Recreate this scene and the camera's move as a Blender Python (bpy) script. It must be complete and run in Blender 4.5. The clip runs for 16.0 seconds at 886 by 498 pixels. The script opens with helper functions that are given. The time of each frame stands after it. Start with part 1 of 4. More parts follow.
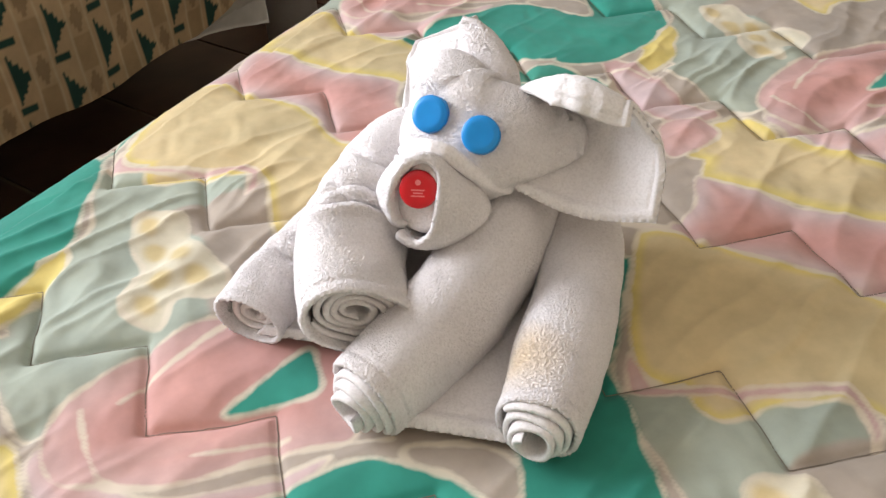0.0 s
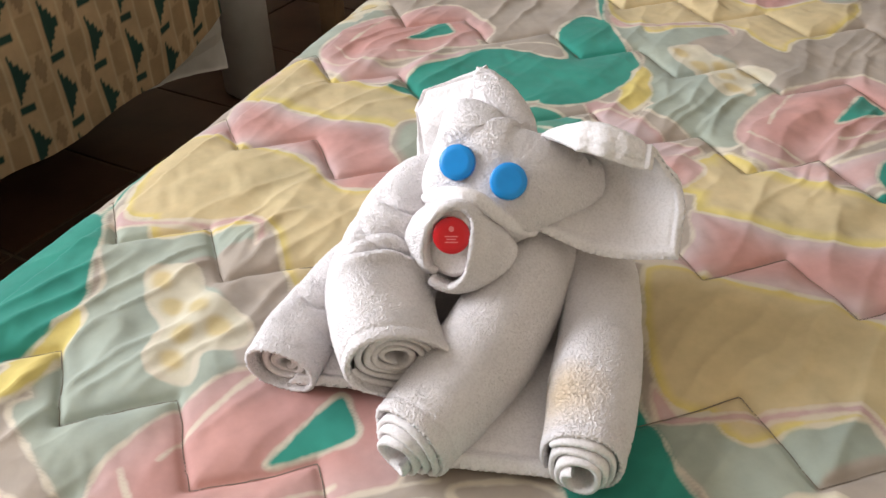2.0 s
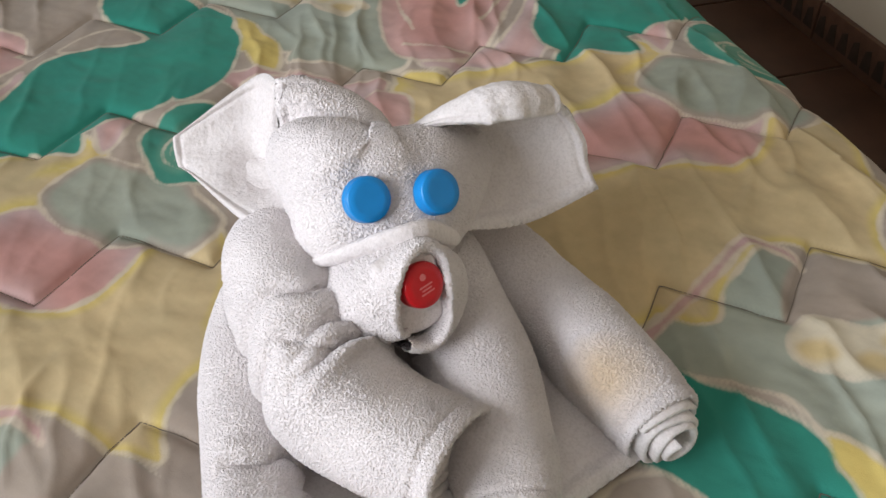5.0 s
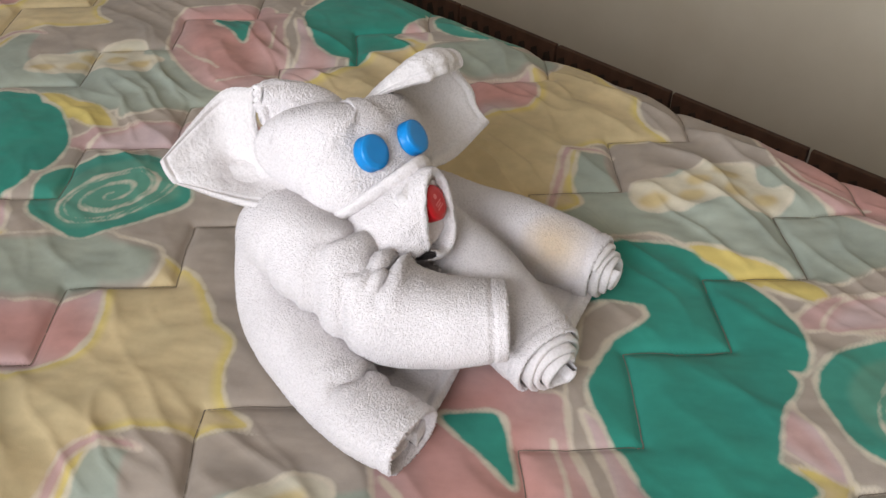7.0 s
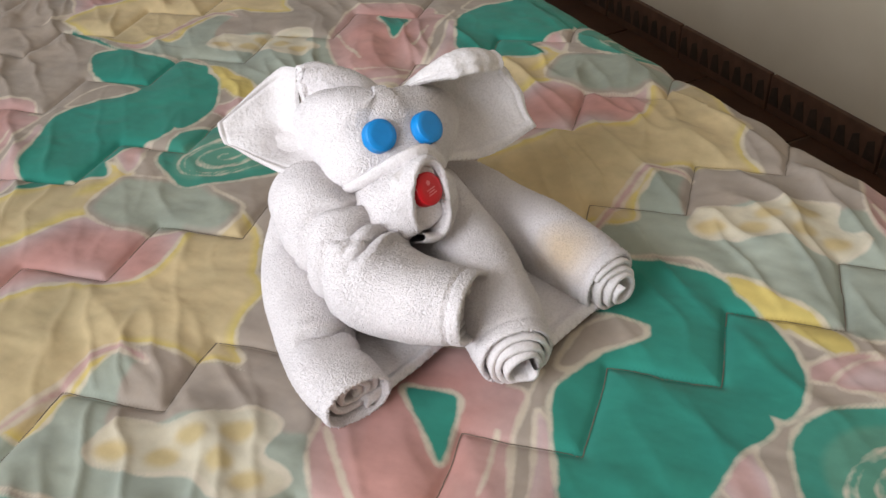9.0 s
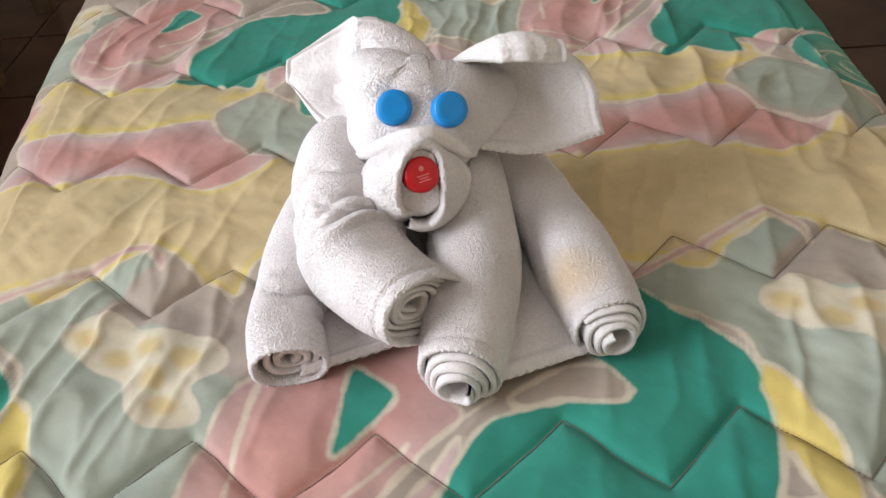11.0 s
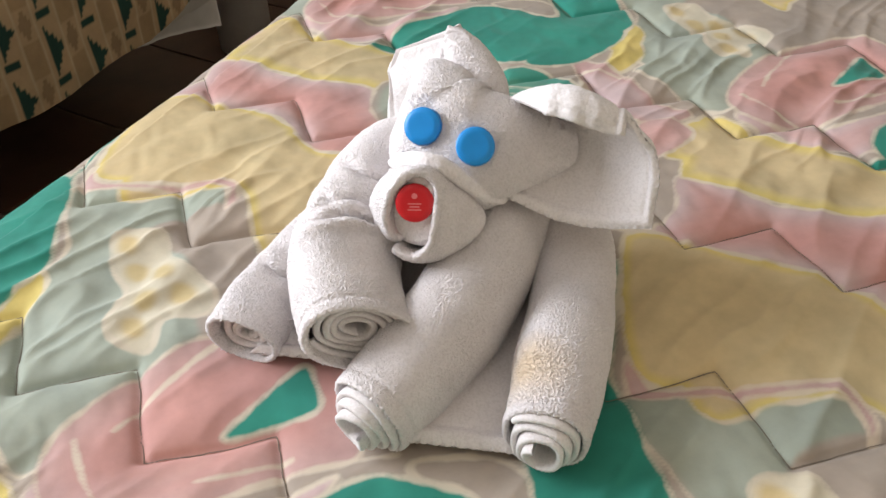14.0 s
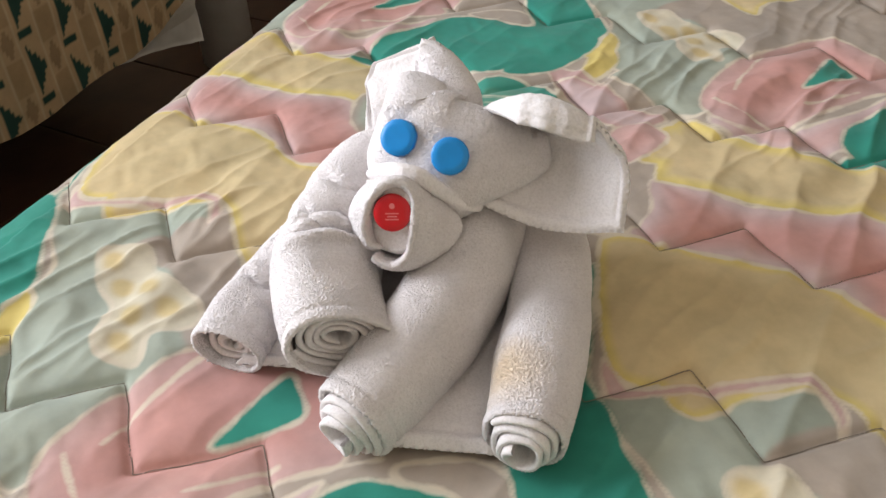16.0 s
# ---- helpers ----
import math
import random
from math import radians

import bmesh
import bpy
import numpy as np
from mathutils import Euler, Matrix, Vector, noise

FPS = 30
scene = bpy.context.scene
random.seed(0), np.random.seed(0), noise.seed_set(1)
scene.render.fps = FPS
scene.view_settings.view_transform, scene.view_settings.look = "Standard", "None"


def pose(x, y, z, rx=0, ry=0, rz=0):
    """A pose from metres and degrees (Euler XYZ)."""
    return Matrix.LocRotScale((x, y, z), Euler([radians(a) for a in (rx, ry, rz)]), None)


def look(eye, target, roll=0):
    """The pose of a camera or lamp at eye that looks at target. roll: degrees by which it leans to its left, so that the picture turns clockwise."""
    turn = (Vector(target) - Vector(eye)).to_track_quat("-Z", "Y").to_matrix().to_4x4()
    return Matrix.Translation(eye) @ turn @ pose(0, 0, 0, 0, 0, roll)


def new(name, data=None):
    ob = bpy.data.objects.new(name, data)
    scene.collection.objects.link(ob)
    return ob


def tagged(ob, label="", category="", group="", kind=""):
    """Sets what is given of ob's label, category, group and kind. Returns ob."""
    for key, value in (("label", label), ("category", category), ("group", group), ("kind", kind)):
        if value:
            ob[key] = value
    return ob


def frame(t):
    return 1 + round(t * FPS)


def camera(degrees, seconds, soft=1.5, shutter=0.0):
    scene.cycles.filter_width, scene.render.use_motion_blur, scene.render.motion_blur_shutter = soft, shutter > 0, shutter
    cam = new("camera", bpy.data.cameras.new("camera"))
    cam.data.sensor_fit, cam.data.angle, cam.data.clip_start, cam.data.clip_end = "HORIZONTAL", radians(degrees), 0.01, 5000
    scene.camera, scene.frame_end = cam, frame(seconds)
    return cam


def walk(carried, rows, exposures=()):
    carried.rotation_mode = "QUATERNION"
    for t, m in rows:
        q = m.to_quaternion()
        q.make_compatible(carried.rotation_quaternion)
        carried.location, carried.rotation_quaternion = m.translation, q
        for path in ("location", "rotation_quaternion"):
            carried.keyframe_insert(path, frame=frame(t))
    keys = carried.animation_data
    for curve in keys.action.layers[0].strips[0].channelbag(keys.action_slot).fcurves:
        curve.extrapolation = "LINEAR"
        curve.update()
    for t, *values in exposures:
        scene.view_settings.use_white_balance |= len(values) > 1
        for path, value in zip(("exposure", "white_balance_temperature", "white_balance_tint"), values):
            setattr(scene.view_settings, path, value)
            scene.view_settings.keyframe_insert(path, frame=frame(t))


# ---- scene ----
cam = camera(52.7, 16.0)
UNIT = 1.2  # metres to a unit of the plan below
METRES, EYE, TILT, LEAN, TURN = 1.55 * UNIT, 0.442 * UNIT, 0.0, 0.0, 0.0
ROWS = [
    (0.0, 0.0, 0.0, 0.0, -1.72, -38.02, 2.21),
    (0.5, 0.0209, -0.0165, 0.0015, 1.11, -36.91, 2.84),
    (1.0, 0.0184, -0.0207, 0.0037, 2.8, -36.36, 2.24),
    (1.5, 0.0022, -0.0162, 0.0062, 1.05, -36.47, 1.82),
    (2.0, -0.0412, -0.004, 0.0122, -6.42, -36.01, 1.46),
    (2.5, -0.0846, 0.0024, 0.0142, -14.63, -35.95, 1.32),
    (3.0, -0.1083, 0.0346, 0.0054, -19.91, -38.35, 2.84),
    (3.5, -0.1078, 0.0769, 0.0008, -27.2, -39.94, 3.29),
    (6.0, -0.2593, 0.2161, 0.0104, -69.53, -40.8, -0.57),
    (6.5, -0.3017, 0.242, 0.0174, -77.1, -39.44, -0.14),
    (7.0, -0.3215, 0.2506, 0.0202, -80.88, -38.25, -0.77),
    (7.5, -0.3257, 0.2441, 0.0212, -80.81, -38.37, -0.32),
    (8.0, -0.3281, 0.2157, 0.0221, -76.1, -37.79, 0.92),
    (8.5, -0.3237, 0.168, 0.0222, -69.41, -36.98, 1.86),
    (11.0, -0.1726, 0.0265, 0.014, -35.31, -39.25, 4.2),
    (11.5, -0.14, 0.0384, 0.0033, -32.9, -39.89, 2.56),
    (12.0, -0.0987, 0.0642, -0.0029, -25.93, -41.35, 3.61),
    (12.5, -0.0569, 0.048, -0.0004, -16.71, -40.61, 2.43),
    (13.0, -0.0303, 0.027, 0.0023, -8.25, -39.89, 1.12),
    (13.5, -0.0225, 0.0147, 0.0022, -5.94, -39.75, 1.46),
    (14.0, -0.0203, 0.0073, 0.0058, -5.6, -38.54, 1.61),
    (14.5, -0.0197, 0.0042, 0.0085, -5.7, -37.9, 2.68),
    (15.0, -0.0207, 0.002, 0.0105, -5.71, -37.79, 2.74),
    (15.5, -0.0184, -0.0004, 0.0116, -6.37, -37.77, 2.45),
    (16.0, -0.0157, -0.0002, 0.0112, -6.98, -38.1, 2.36),
]
walk(cam, [(t, pose(0, 0, EYE, TILT, LEAN, TURN) @ pose(METRES * x, METRES * y, METRES * z, 90 + pitch, roll, yaw)) for t, x, y, z, yaw, pitch, roll in ROWS],
     exposures=[(0.0, 0.0), (2.0, -0.12), (3.0, -0.32), (3.5, -0.52), (6.0, -0.78), (8.5, -0.68), (11.0, -0.42), (11.5, -0.34), (12.5, -0.40), (13.0, -0.18), (14.5, -0.18), (16.0, -0.25)])

# The bed lies turned on the floor plan: s runs across it, r along it. The bed's top is near z = 0.
ACROSS, ALONG = Vector((0.848, -0.530, 0.0)), Vector((0.530, 0.848, 0.0))
FLOOR = -0.43
PLAN = Matrix(((0.848, 0.530, 0, 0), (-0.530, 0.848, 0, 0), (0, 0, 1, 0), (0, 0, 0, 1)))


def on_plan(s, r, z=0.0):
    return ACROSS * s + ALONG * r + Vector((0, 0, z))


# ---- daylight ----
world = bpy.data.worlds.new("sky")
scene.world = world
world.use_nodes = True
sky = world.node_tree.nodes.new("ShaderNodeTexSky")
sky.sky_type, sky.sun_disc = "NISHITA", False
sky.sun_elevation, sky.sun_rotation = radians(48), radians(200)
back = world.node_tree.nodes["Background"]
back.inputs["Strength"].default_value = 0.12
world.node_tree.links.new(sky.outputs["Color"], back.inputs["Color"])

sun = new("sun", bpy.data.lights.new("sun", "SUN"))
sun.data.energy, sun.data.angle, sun.data.color = 2.5, radians(0.5), (1.0, 0.95, 0.88)
sun.matrix_world = look(on_plan(3.0, -2.0, 6.0), on_plan(0, 0, 0))

# The sky's light in the opening of the window.
WINDOW_W, WINDOW_H, WINDOW_Z = 1.50, 1.30, 0.95
ROOM_S0, ROOM_S1, ROOM_R0, ROOM_R1, ROOM_TOP = -2.25, 0.825, -2.4, 3.3, 2.05
WINDOW_R = -0.10


def window_light(name, energy, at, towards, width, height, colour):
    lamp = new(name, bpy.data.lights.new(name, "AREA"))
    lamp.data.shape, lamp.data.size, lamp.data.size_y = "RECTANGLE", width * UNIT, height * UNIT
    lamp.data.energy, lamp.data.color = energy, colour
    lamp.matrix_world = look(at, towards)
    return lamp


window_light("window_light", 161, on_plan(ROOM_S0 + 0.04, WINDOW_R, WINDOW_Z), on_plan(0, WINDOW_R, WINDOW_Z - 0.3), WINDOW_W, WINDOW_H, (0.908, 0.938, 1.0))


# ---- materials ----
def material(name, rough=0.7):
    """A node material with its Principled shader, a place to add nodes and a maker of links."""
    m = bpy.data.materials.new(name)
    m.use_nodes = True
    tree = m.node_tree
    shader = tree.nodes["Principled BSDF"]
    shader.inputs["Roughness"].default_value = rough
    return m, tree.nodes, tree.links, shader


def object_noise(nodes, links, scale, detail=3.0, rough=0.55, stretch=None, turn=0.0):
    coord = nodes.new("ShaderNodeTexCoord")
    tex = nodes.new("ShaderNodeTexNoise")
    tex.inputs["Scale"].default_value, tex.inputs["Detail"].default_value = scale, detail
    tex.inputs["Roughness"].default_value = rough
    if stretch:
        mapping = nodes.new("ShaderNodeMapping")
        mapping.inputs["Scale"].default_value = stretch
        mapping.inputs["Rotation"].default_value = (0, 0, radians(turn))
        links.new(coord.outputs["Object"], mapping.inputs["Vector"])
        links.new(mapping.outputs["Vector"], tex.inputs["Vector"])
    else:
        links.new(coord.outputs["Object"], tex.inputs["Vector"])
    return tex


def ramp_between(nodes, links, fac, stops):
    ramp = nodes.new("ShaderNodeValToRGB")
    while len(ramp.color_ramp.elements) < len(stops):
        ramp.color_ramp.elements.new(0.5)
    for element, (at, colour) in zip(ramp.color_ramp.elements, stops):
        element.position, element.color = at, (*colour, 1)
    links.new(fac, ramp.inputs["Fac"])
    return ramp


def add_bump(nodes, links, shader, height, strength, distance, after=None):
    bump = nodes.new("ShaderNodeBump")
    bump.inputs["Strength"].default_value, bump.inputs["Distance"].default_value = strength, distance
    links.new(height, bump.inputs["Height"])
    if after:
        links.new(after.outputs["Normal"], bump.inputs["Normal"])
    links.new(bump.outputs["Normal"], shader.inputs["Normal"])
    return bump


def mottled(name, low, high, scale, rough=0.6, bump=0.3, bump_scale=60.0, depth=0.002, metal=0.0):
    m, nodes, links, shader = material(name, rough)
    wide = object_noise(nodes, links, scale, 5)
    ramp = ramp_between(nodes, links, wide.outputs["Fac"], [(0.3, low), (0.7, high)])
    links.new(ramp.outputs["Color"], shader.inputs["Base Color"])
    fine = object_noise(nodes, links, bump_scale, 4)
    add_bump(nodes, links, shader, fine.outputs["Fac"], bump, depth)
    shader.inputs["Metallic"].default_value = metal
    return m


def terry(name, low, high, loop=1.0, tan_patch=None):
    """Cotton towelling, a little grey and worn; the last argument is the middle of a yellower patch, in metres."""
    m, nodes, links, shader = material(name, 0.95)
    wide = object_noise(nodes, links, 22, 4)
    ramp = ramp_between(nodes, links, wide.outputs["Fac"], [(0.3, low), (0.7, high)])
    base = ramp.outputs["Color"]
    if tan_patch:
        coord = nodes.new("ShaderNodeTexCoord")
        far = nodes.new("ShaderNodeVectorMath")
        far.operation, far.inputs[1].default_value = "DISTANCE", tan_patch
        links.new(coord.outputs["Object"], far.inputs[0])
        ragged = nodes.new("ShaderNodeMath")
        ragged.operation, ragged.inputs[1].default_value = "MULTIPLY_ADD", 0.03
        links.new(wide.outputs["Fac"], ragged.inputs[0])
        links.new(far.outputs["Value"], ragged.inputs[2])
        fade = nodes.new("ShaderNodeMapRange")
        fade.inputs["From Min"].default_value, fade.inputs["From Max"].default_value = 0.052, 0.022
        links.new(ragged.outputs["Value"], fade.inputs["Value"])
        warmer = nodes.new("ShaderNodeMix")
        warmer.data_type = "RGBA"
        links.new(fade.outputs["Result"], warmer.inputs["Factor"])
        links.new(base, warmer.inputs[6])
        warmer.inputs[7].default_value = (0.76, 0.62, 0.47, 1)
        base = warmer.outputs[2]
    loops = object_noise(nodes, links, 470, 3, 0.65)
    pile = object_noise(nodes, links, 130, 3, 0.6)
    dark = ramp_between(nodes, links, loops.outputs["Fac"], [(0.32, (0.82, 0.81, 0.80)), (0.56, (1, 1, 1))])
    mix = nodes.new("ShaderNodeMix")
    mix.data_type, mix.blend_type = "RGBA", "MULTIPLY"
    mix.inputs["Factor"].default_value = 0.7
    links.new(base, mix.inputs[6])
    links.new(dark.outputs["Color"], mix.inputs[7])
    links.new(mix.outputs[2], shader.inputs["Base Color"])
    shader.inputs["Sheen Weight"].default_value = 0.15
    shader.inputs["Sheen Roughness"].default_value = 0.5
    shader.inputs["Specular IOR Level"].default_value = 0.1
    crinkle = object_noise(nodes, links, 38, 3, 0.55)
    rumple = add_bump(nodes, links, shader, crinkle.outputs["Fac"], 0.15, 0.006)
    first = add_bump(nodes, links, shader, pile.outputs["Fac"], 0.32 * loop, 0.003, rumple)
    add_bump(nodes, links, shader, loops.outputs["Fac"], 0.5 * loop, 0.0021, first)
    return m


TERRY = terry("white_terry", (0.80, 0.75, 0.75), (0.88, 0.83, 0.83), 1.0, (0.0463 * UNIT, 0.3844 * UNIT, 0.0553 * UNIT))
TERRY_FLAT = terry("white_terry_short", (0.75, 0.705, 0.70), (0.83, 0.785, 0.78), 0.8)
BLUE_CAP = mottled("blue_plastic", (0.003, 0.245, 0.66), (0.004, 0.275, 0.72), 60, 0.38, 0.08, 400, 0.0003)
RED_CAP = mottled("red_plastic", (0.55, 0.005, 0.012), (0.62, 0.008, 0.016), 60, 0.3, 0.08, 400, 0.0003)
CAP_PRINT = mottled("pale_print", (0.72, 0.16, 0.17), (0.76, 0.24, 0.24), 200, 0.5, 0.02, 300, 0.0001)
PLASTER = mottled("buff_plaster", (0.515, 0.445, 0.335), (0.61, 0.54, 0.425), 3, 0.28, 0.2, 9, 0.004)
CEILING = mottled("ceiling_paint", (0.60, 0.575, 0.54), (0.66, 0.635, 0.60), 2, 0.8, 0.2, 30, 0.002)
FLOOR_TILE = mottled("brown_floor_tile", (0.055, 0.026, 0.016), (0.11, 0.052, 0.032), 7, 0.4, 0.2, 40, 0.001)
GROUT = mottled("floor_grout", (0.13, 0.10, 0.07), (0.20, 0.15, 0.11), 30, 0.9, 0.4, 120, 0.002)
SKIRT_TILE = mottled("terracotta_tile", (0.085, 0.042, 0.026), (0.14, 0.070, 0.042), 25, 0.55, 0.3, 90, 0.001)
SKIRT_DARK = mottled("dark_tile_motif", (0.03, 0.018, 0.012), (0.06, 0.035, 0.025), 40, 0.6, 0.2, 90, 0.001)
WHITE_PAINT = mottled("white_painted_wood", (0.55, 0.53, 0.50), (0.70, 0.68, 0.65), 9, 0.5, 0.2, 60, 0.001)
DARK_WOOD = mottled("brown_wood", (0.10, 0.06, 0.03), (0.20, 0.12, 0.06), 12, 0.5, 0.3, 70, 0.001)
MATTRESS = mottled("mattress_ticking", (0.5, 0.48, 0.44), (0.6, 0.57, 0.52), 12, 0.9, 0.3, 90, 0.001)


def printed_cloth(name, weave_scale, relief):
    """Cotton printed with the colours in the mesh's attribute "tint", with pale resist lines where "edge" (metres) is small."""
    m, nodes, links, shader = material(name, 0.85)
    tint = nodes.new("ShaderNodeVertexColor")
    tint.layer_name = "tint"
    wash = object_noise(nodes, links, 26, 5, 0.6)
    pale = ramp_between(nodes, links, wash.outputs["Fac"], [(0.25, (0.84, 0.84, 0.84)), (0.75, (1.1, 1.1, 1.1))])
    mix = nodes.new("ShaderNodeMix")
    mix.data_type, mix.blend_type = "RGBA", "MULTIPLY"
    mix.inputs["Factor"].default_value = 1.0
    links.new(tint.outputs["Color"], mix.inputs[6])
    pool = object_noise(nodes, links, 8, 4, 0.6)
    pooled = ramp_between(nodes, links, pool.outputs["Fac"], [(0.3, (0.88, 0.90, 0.93)), (0.7, (1.10, 1.07, 1.06))])
    both = nodes.new("ShaderNodeMix")
    both.data_type, both.blend_type = "RGBA", "MULTIPLY"
    both.inputs["Factor"].default_value = 1.0
    links.new(pale.outputs["Color"], both.inputs[6])
    links.new(pooled.outputs["Color"], both.inputs[7])
    links.new(both.outputs[2], mix.inputs[7])
    edge = nodes.new("ShaderNodeAttribute")
    edge.attribute_name = "edge"
    width = object_noise(nodes, links, 34, 3)
    line = nodes.new("ShaderNodeMapRange")
    line.inputs["From Min"].default_value, line.inputs["From Max"].default_value, line.inputs["To Max"].default_value = 0.0032, 0.0006, 0.82
    wobble = nodes.new("ShaderNodeMath")
    wobble.operation, wobble.inputs[1].default_value, wobble.inputs[2].default_value = "MULTIPLY_ADD", 0.008, -0.0038
    links.new(width.outputs["Fac"], wobble.inputs[0])
    total = nodes.new("ShaderNodeMath")
    total.operation = "ADD"
    links.new(edge.outputs["Fac"], total.inputs[0])
    links.new(wobble.outputs["Value"], total.inputs[1])
    links.new(total.outputs["Value"], line.inputs["Value"])
    lined = nodes.new("ShaderNodeMix")
    lined.data_type = "RGBA"
    links.new(line.outputs["Result"], lined.inputs["Factor"])
    links.new(mix.outputs[2], lined.inputs[6])
    lined.inputs[7].default_value = (0.66, 0.58, 0.46, 1)
    links.new(lined.outputs[2], shader.inputs["Base Color"])
    shader.inputs["Sheen Weight"].default_value = 0.1
    shader.inputs["Specular IOR Level"].default_value = 0.25
    crease = object_noise(nodes, links, 40, 2, 0.5, (1.0, 0.35, 1.0), 40)
    dent = object_noise(nodes, links, 70, 3, 0.5, (1.0, 0.5, 1.0), -35)
    weave = object_noise(nodes, links, weave_scale, 2)
    before = add_bump(nodes, links, shader, dent.outputs["Fac"], 0.12, 0.003)
    first = add_bump(nodes, links, shader, crease.outputs["Fac"], 0.2, 0.005, before)
    add_bump(nodes, links, shader, weave.outputs["Fac"], relief, 0.0005, first)
    return m


QUILT_PRINT = printed_cloth("printed_cotton", 900, 0.25)
SOFA_PRINT = printed_cloth("woven_upholstery", 500, 0.5)
# Brown that stands in for the shade down in the quilting grooves.
SEAM_SHADE = mottled("seam_shade_brown", (0.16, 0.13, 0.10), (0.24, 0.19, 0.15), 200, 0.9, 0.2, 900, 0.0003)


# ---- building ----
def tufts(v, faces, spacing=0.00125, high=0.0011):
    """The loops of the towelling: small leaning points, in rough rows all over a grid of faces."""
    rng = np.random.default_rng(len(v))
    q = v[np.asarray(faces)]
    area = np.linalg.norm(np.cross(q[:, 2] - q[:, 0], q[:, 3] - q[:, 1]), axis=1) / 2
    many = area / spacing ** 2
    count = np.floor(many + rng.random(len(many))).astype(int)
    pick = np.repeat(np.arange(len(many)), count)
    n = len(pick)
    a, b = rng.random((n, 1)), rng.random((n, 1))
    c = q[pick]
    at = (c[:, 0] * (1 - a) + c[:, 1] * a) * (1 - b) + (c[:, 3] * (1 - a) + c[:, 2] * a) * b
    nrm = unit(np.cross(c[:, 2] - c[:, 0], c[:, 3] - c[:, 1]))
    one = unit(c[:, 1] - c[:, 0] + 1e-7)
    two = np.cross(nrm, one)
    # the loops lean together in patches
    lean = layered(at, 30, 2)[:, None] * 2.0 + rng.normal(0, 0.8, (n, 1))
    tall = high * (0.5 + 0.6 * rng.random((n, 1)) + 0.25 * value_noise(at, 60)[:, None])
    wide = spacing * (0.55 + 0.25 * rng.random((n, 1)))
    tip = at + nrm * tall + (one * np.cos(lean) + two * np.sin(lean)) * tall * 0.5
    turn = rng.random((n, 1)) * 2.1
    ring = [at - nrm * 0.0002 + (one * np.cos(turn + k * 2.094) + two * np.sin(turn + k * 2.094)) * wide for k in range(3)]
    mid = [r * 0.4 + tip * 0.6 + (r - at) * 0.42 for r in ring]
    verts = np.stack([*ring, *mid, tip], 1).reshape(-1, 3)
    soft = unit(np.stack([nrm + (r - at) / wide * 0.4 for r in ring] + [nrm + (r - at) / wide * 0.95 for r in ring] + [nrm + (tip - at) / tall * 0.4], 1)).reshape(-1, 3)
    base = (np.arange(n) * 7)[:, None]
    quads = np.concatenate([base + np.array(f) for f in ((0, 1, 4, 3), (1, 2, 5, 4), (2, 0, 3, 5))])
    tris = np.concatenate([base + np.array(f) for f in ((3, 4, 6), (4, 5, 6), (5, 3, 6))])
    return verts, quads, tris, soft


def mesh_object(name, verts, faces, mat, parent=None, label="", smooth=True, tufted=False):
    me = bpy.data.meshes.new(name)
    if tufted:
        v, q, t, soft = tufts(np.asarray(verts, float), faces)
        k = len(verts)
        quads = np.concatenate([np.asarray(faces), q + k])
        me.vertices.add(k + len(v))
        me.vertices.foreach_set("co", np.concatenate([np.asarray(verts, float), v]).ravel())
        loops = np.concatenate([quads.ravel(), (t + k).ravel()])
        me.loops.add(len(loops))
        me.loops.foreach_set("vertex_index", loops)
        me.polygons.add(len(quads) + len(t))
        me.polygons.foreach_set("loop_start", np.concatenate([np.arange(len(quads)) * 4, len(quads) * 4 + np.arange(len(t)) * 3]))
        me.update(calc_edges=True)
        cloth = np.asarray(verts, float)[np.asarray(faces)]
        facing = np.cross(cloth[:, 2] - cloth[:, 0], cloth[:, 3] - cloth[:, 1])
        ground = np.zeros((k, 3))
        for corner in range(4):
            np.add.at(ground, np.asarray(faces)[:, corner], facing)
        shade = np.concatenate([unit(ground), soft])
    else:
        me.from_pydata([tuple(v) for v in verts], [], [tuple(f) for f in faces])
        me.update()
    if smooth:
        me.polygons.foreach_set("use_smooth", [True] * len(me.polygons))
    if tufted:
        me.normals_split_custom_set_from_vertices(shade.tolist())
    me.materials.append(mat)
    ob = new(name, me)
    if parent:
        ob.parent = parent
    if label:
        tagged(ob, label)
    return ob


def part(name, bm, mat, parent=None, label="", smooth=False):
    """One bmesh as one mesh object under a thing or under a part."""
    me = bpy.data.meshes.new(name)
    bmesh.ops.recalc_face_normals(bm, faces=bm.faces)
    bm.to_mesh(me)
    bm.free()
    if smooth:
        me.polygons.foreach_set("use_smooth", [True] * len(me.polygons))
    me.materials.append(mat)
    ob = new(name, me)
    if parent:
        ob.parent = parent
    if label:
        tagged(ob, label)
    return ob


def box(bm, x0, x1, y0, y1, z0, z1, bevel=0.0, m=None):
    made = bmesh.ops.create_cube(bm, size=1.0)["verts"]
    for v in made:
        v.co = Vector((x0 + (v.co.x + 0.5) * (x1 - x0), y0 + (v.co.y + 0.5) * (y1 - y0), z0 + (v.co.z + 0.5) * (z1 - z0)))
        if m:
            v.co = m @ v.co
    if bevel:
        edges = list({e for v in made for e in v.link_edges})
        bmesh.ops.bevel(bm, geom=edges, offset=bevel, segments=2, affect="EDGES", profile=0.6)


def thing(name, label, category, at=(0, 0, 0), group="", kind=""):
    ob = new(name)
    ob.matrix_world = Matrix.Translation(at)
    return tagged(ob, label, category, group, kind)


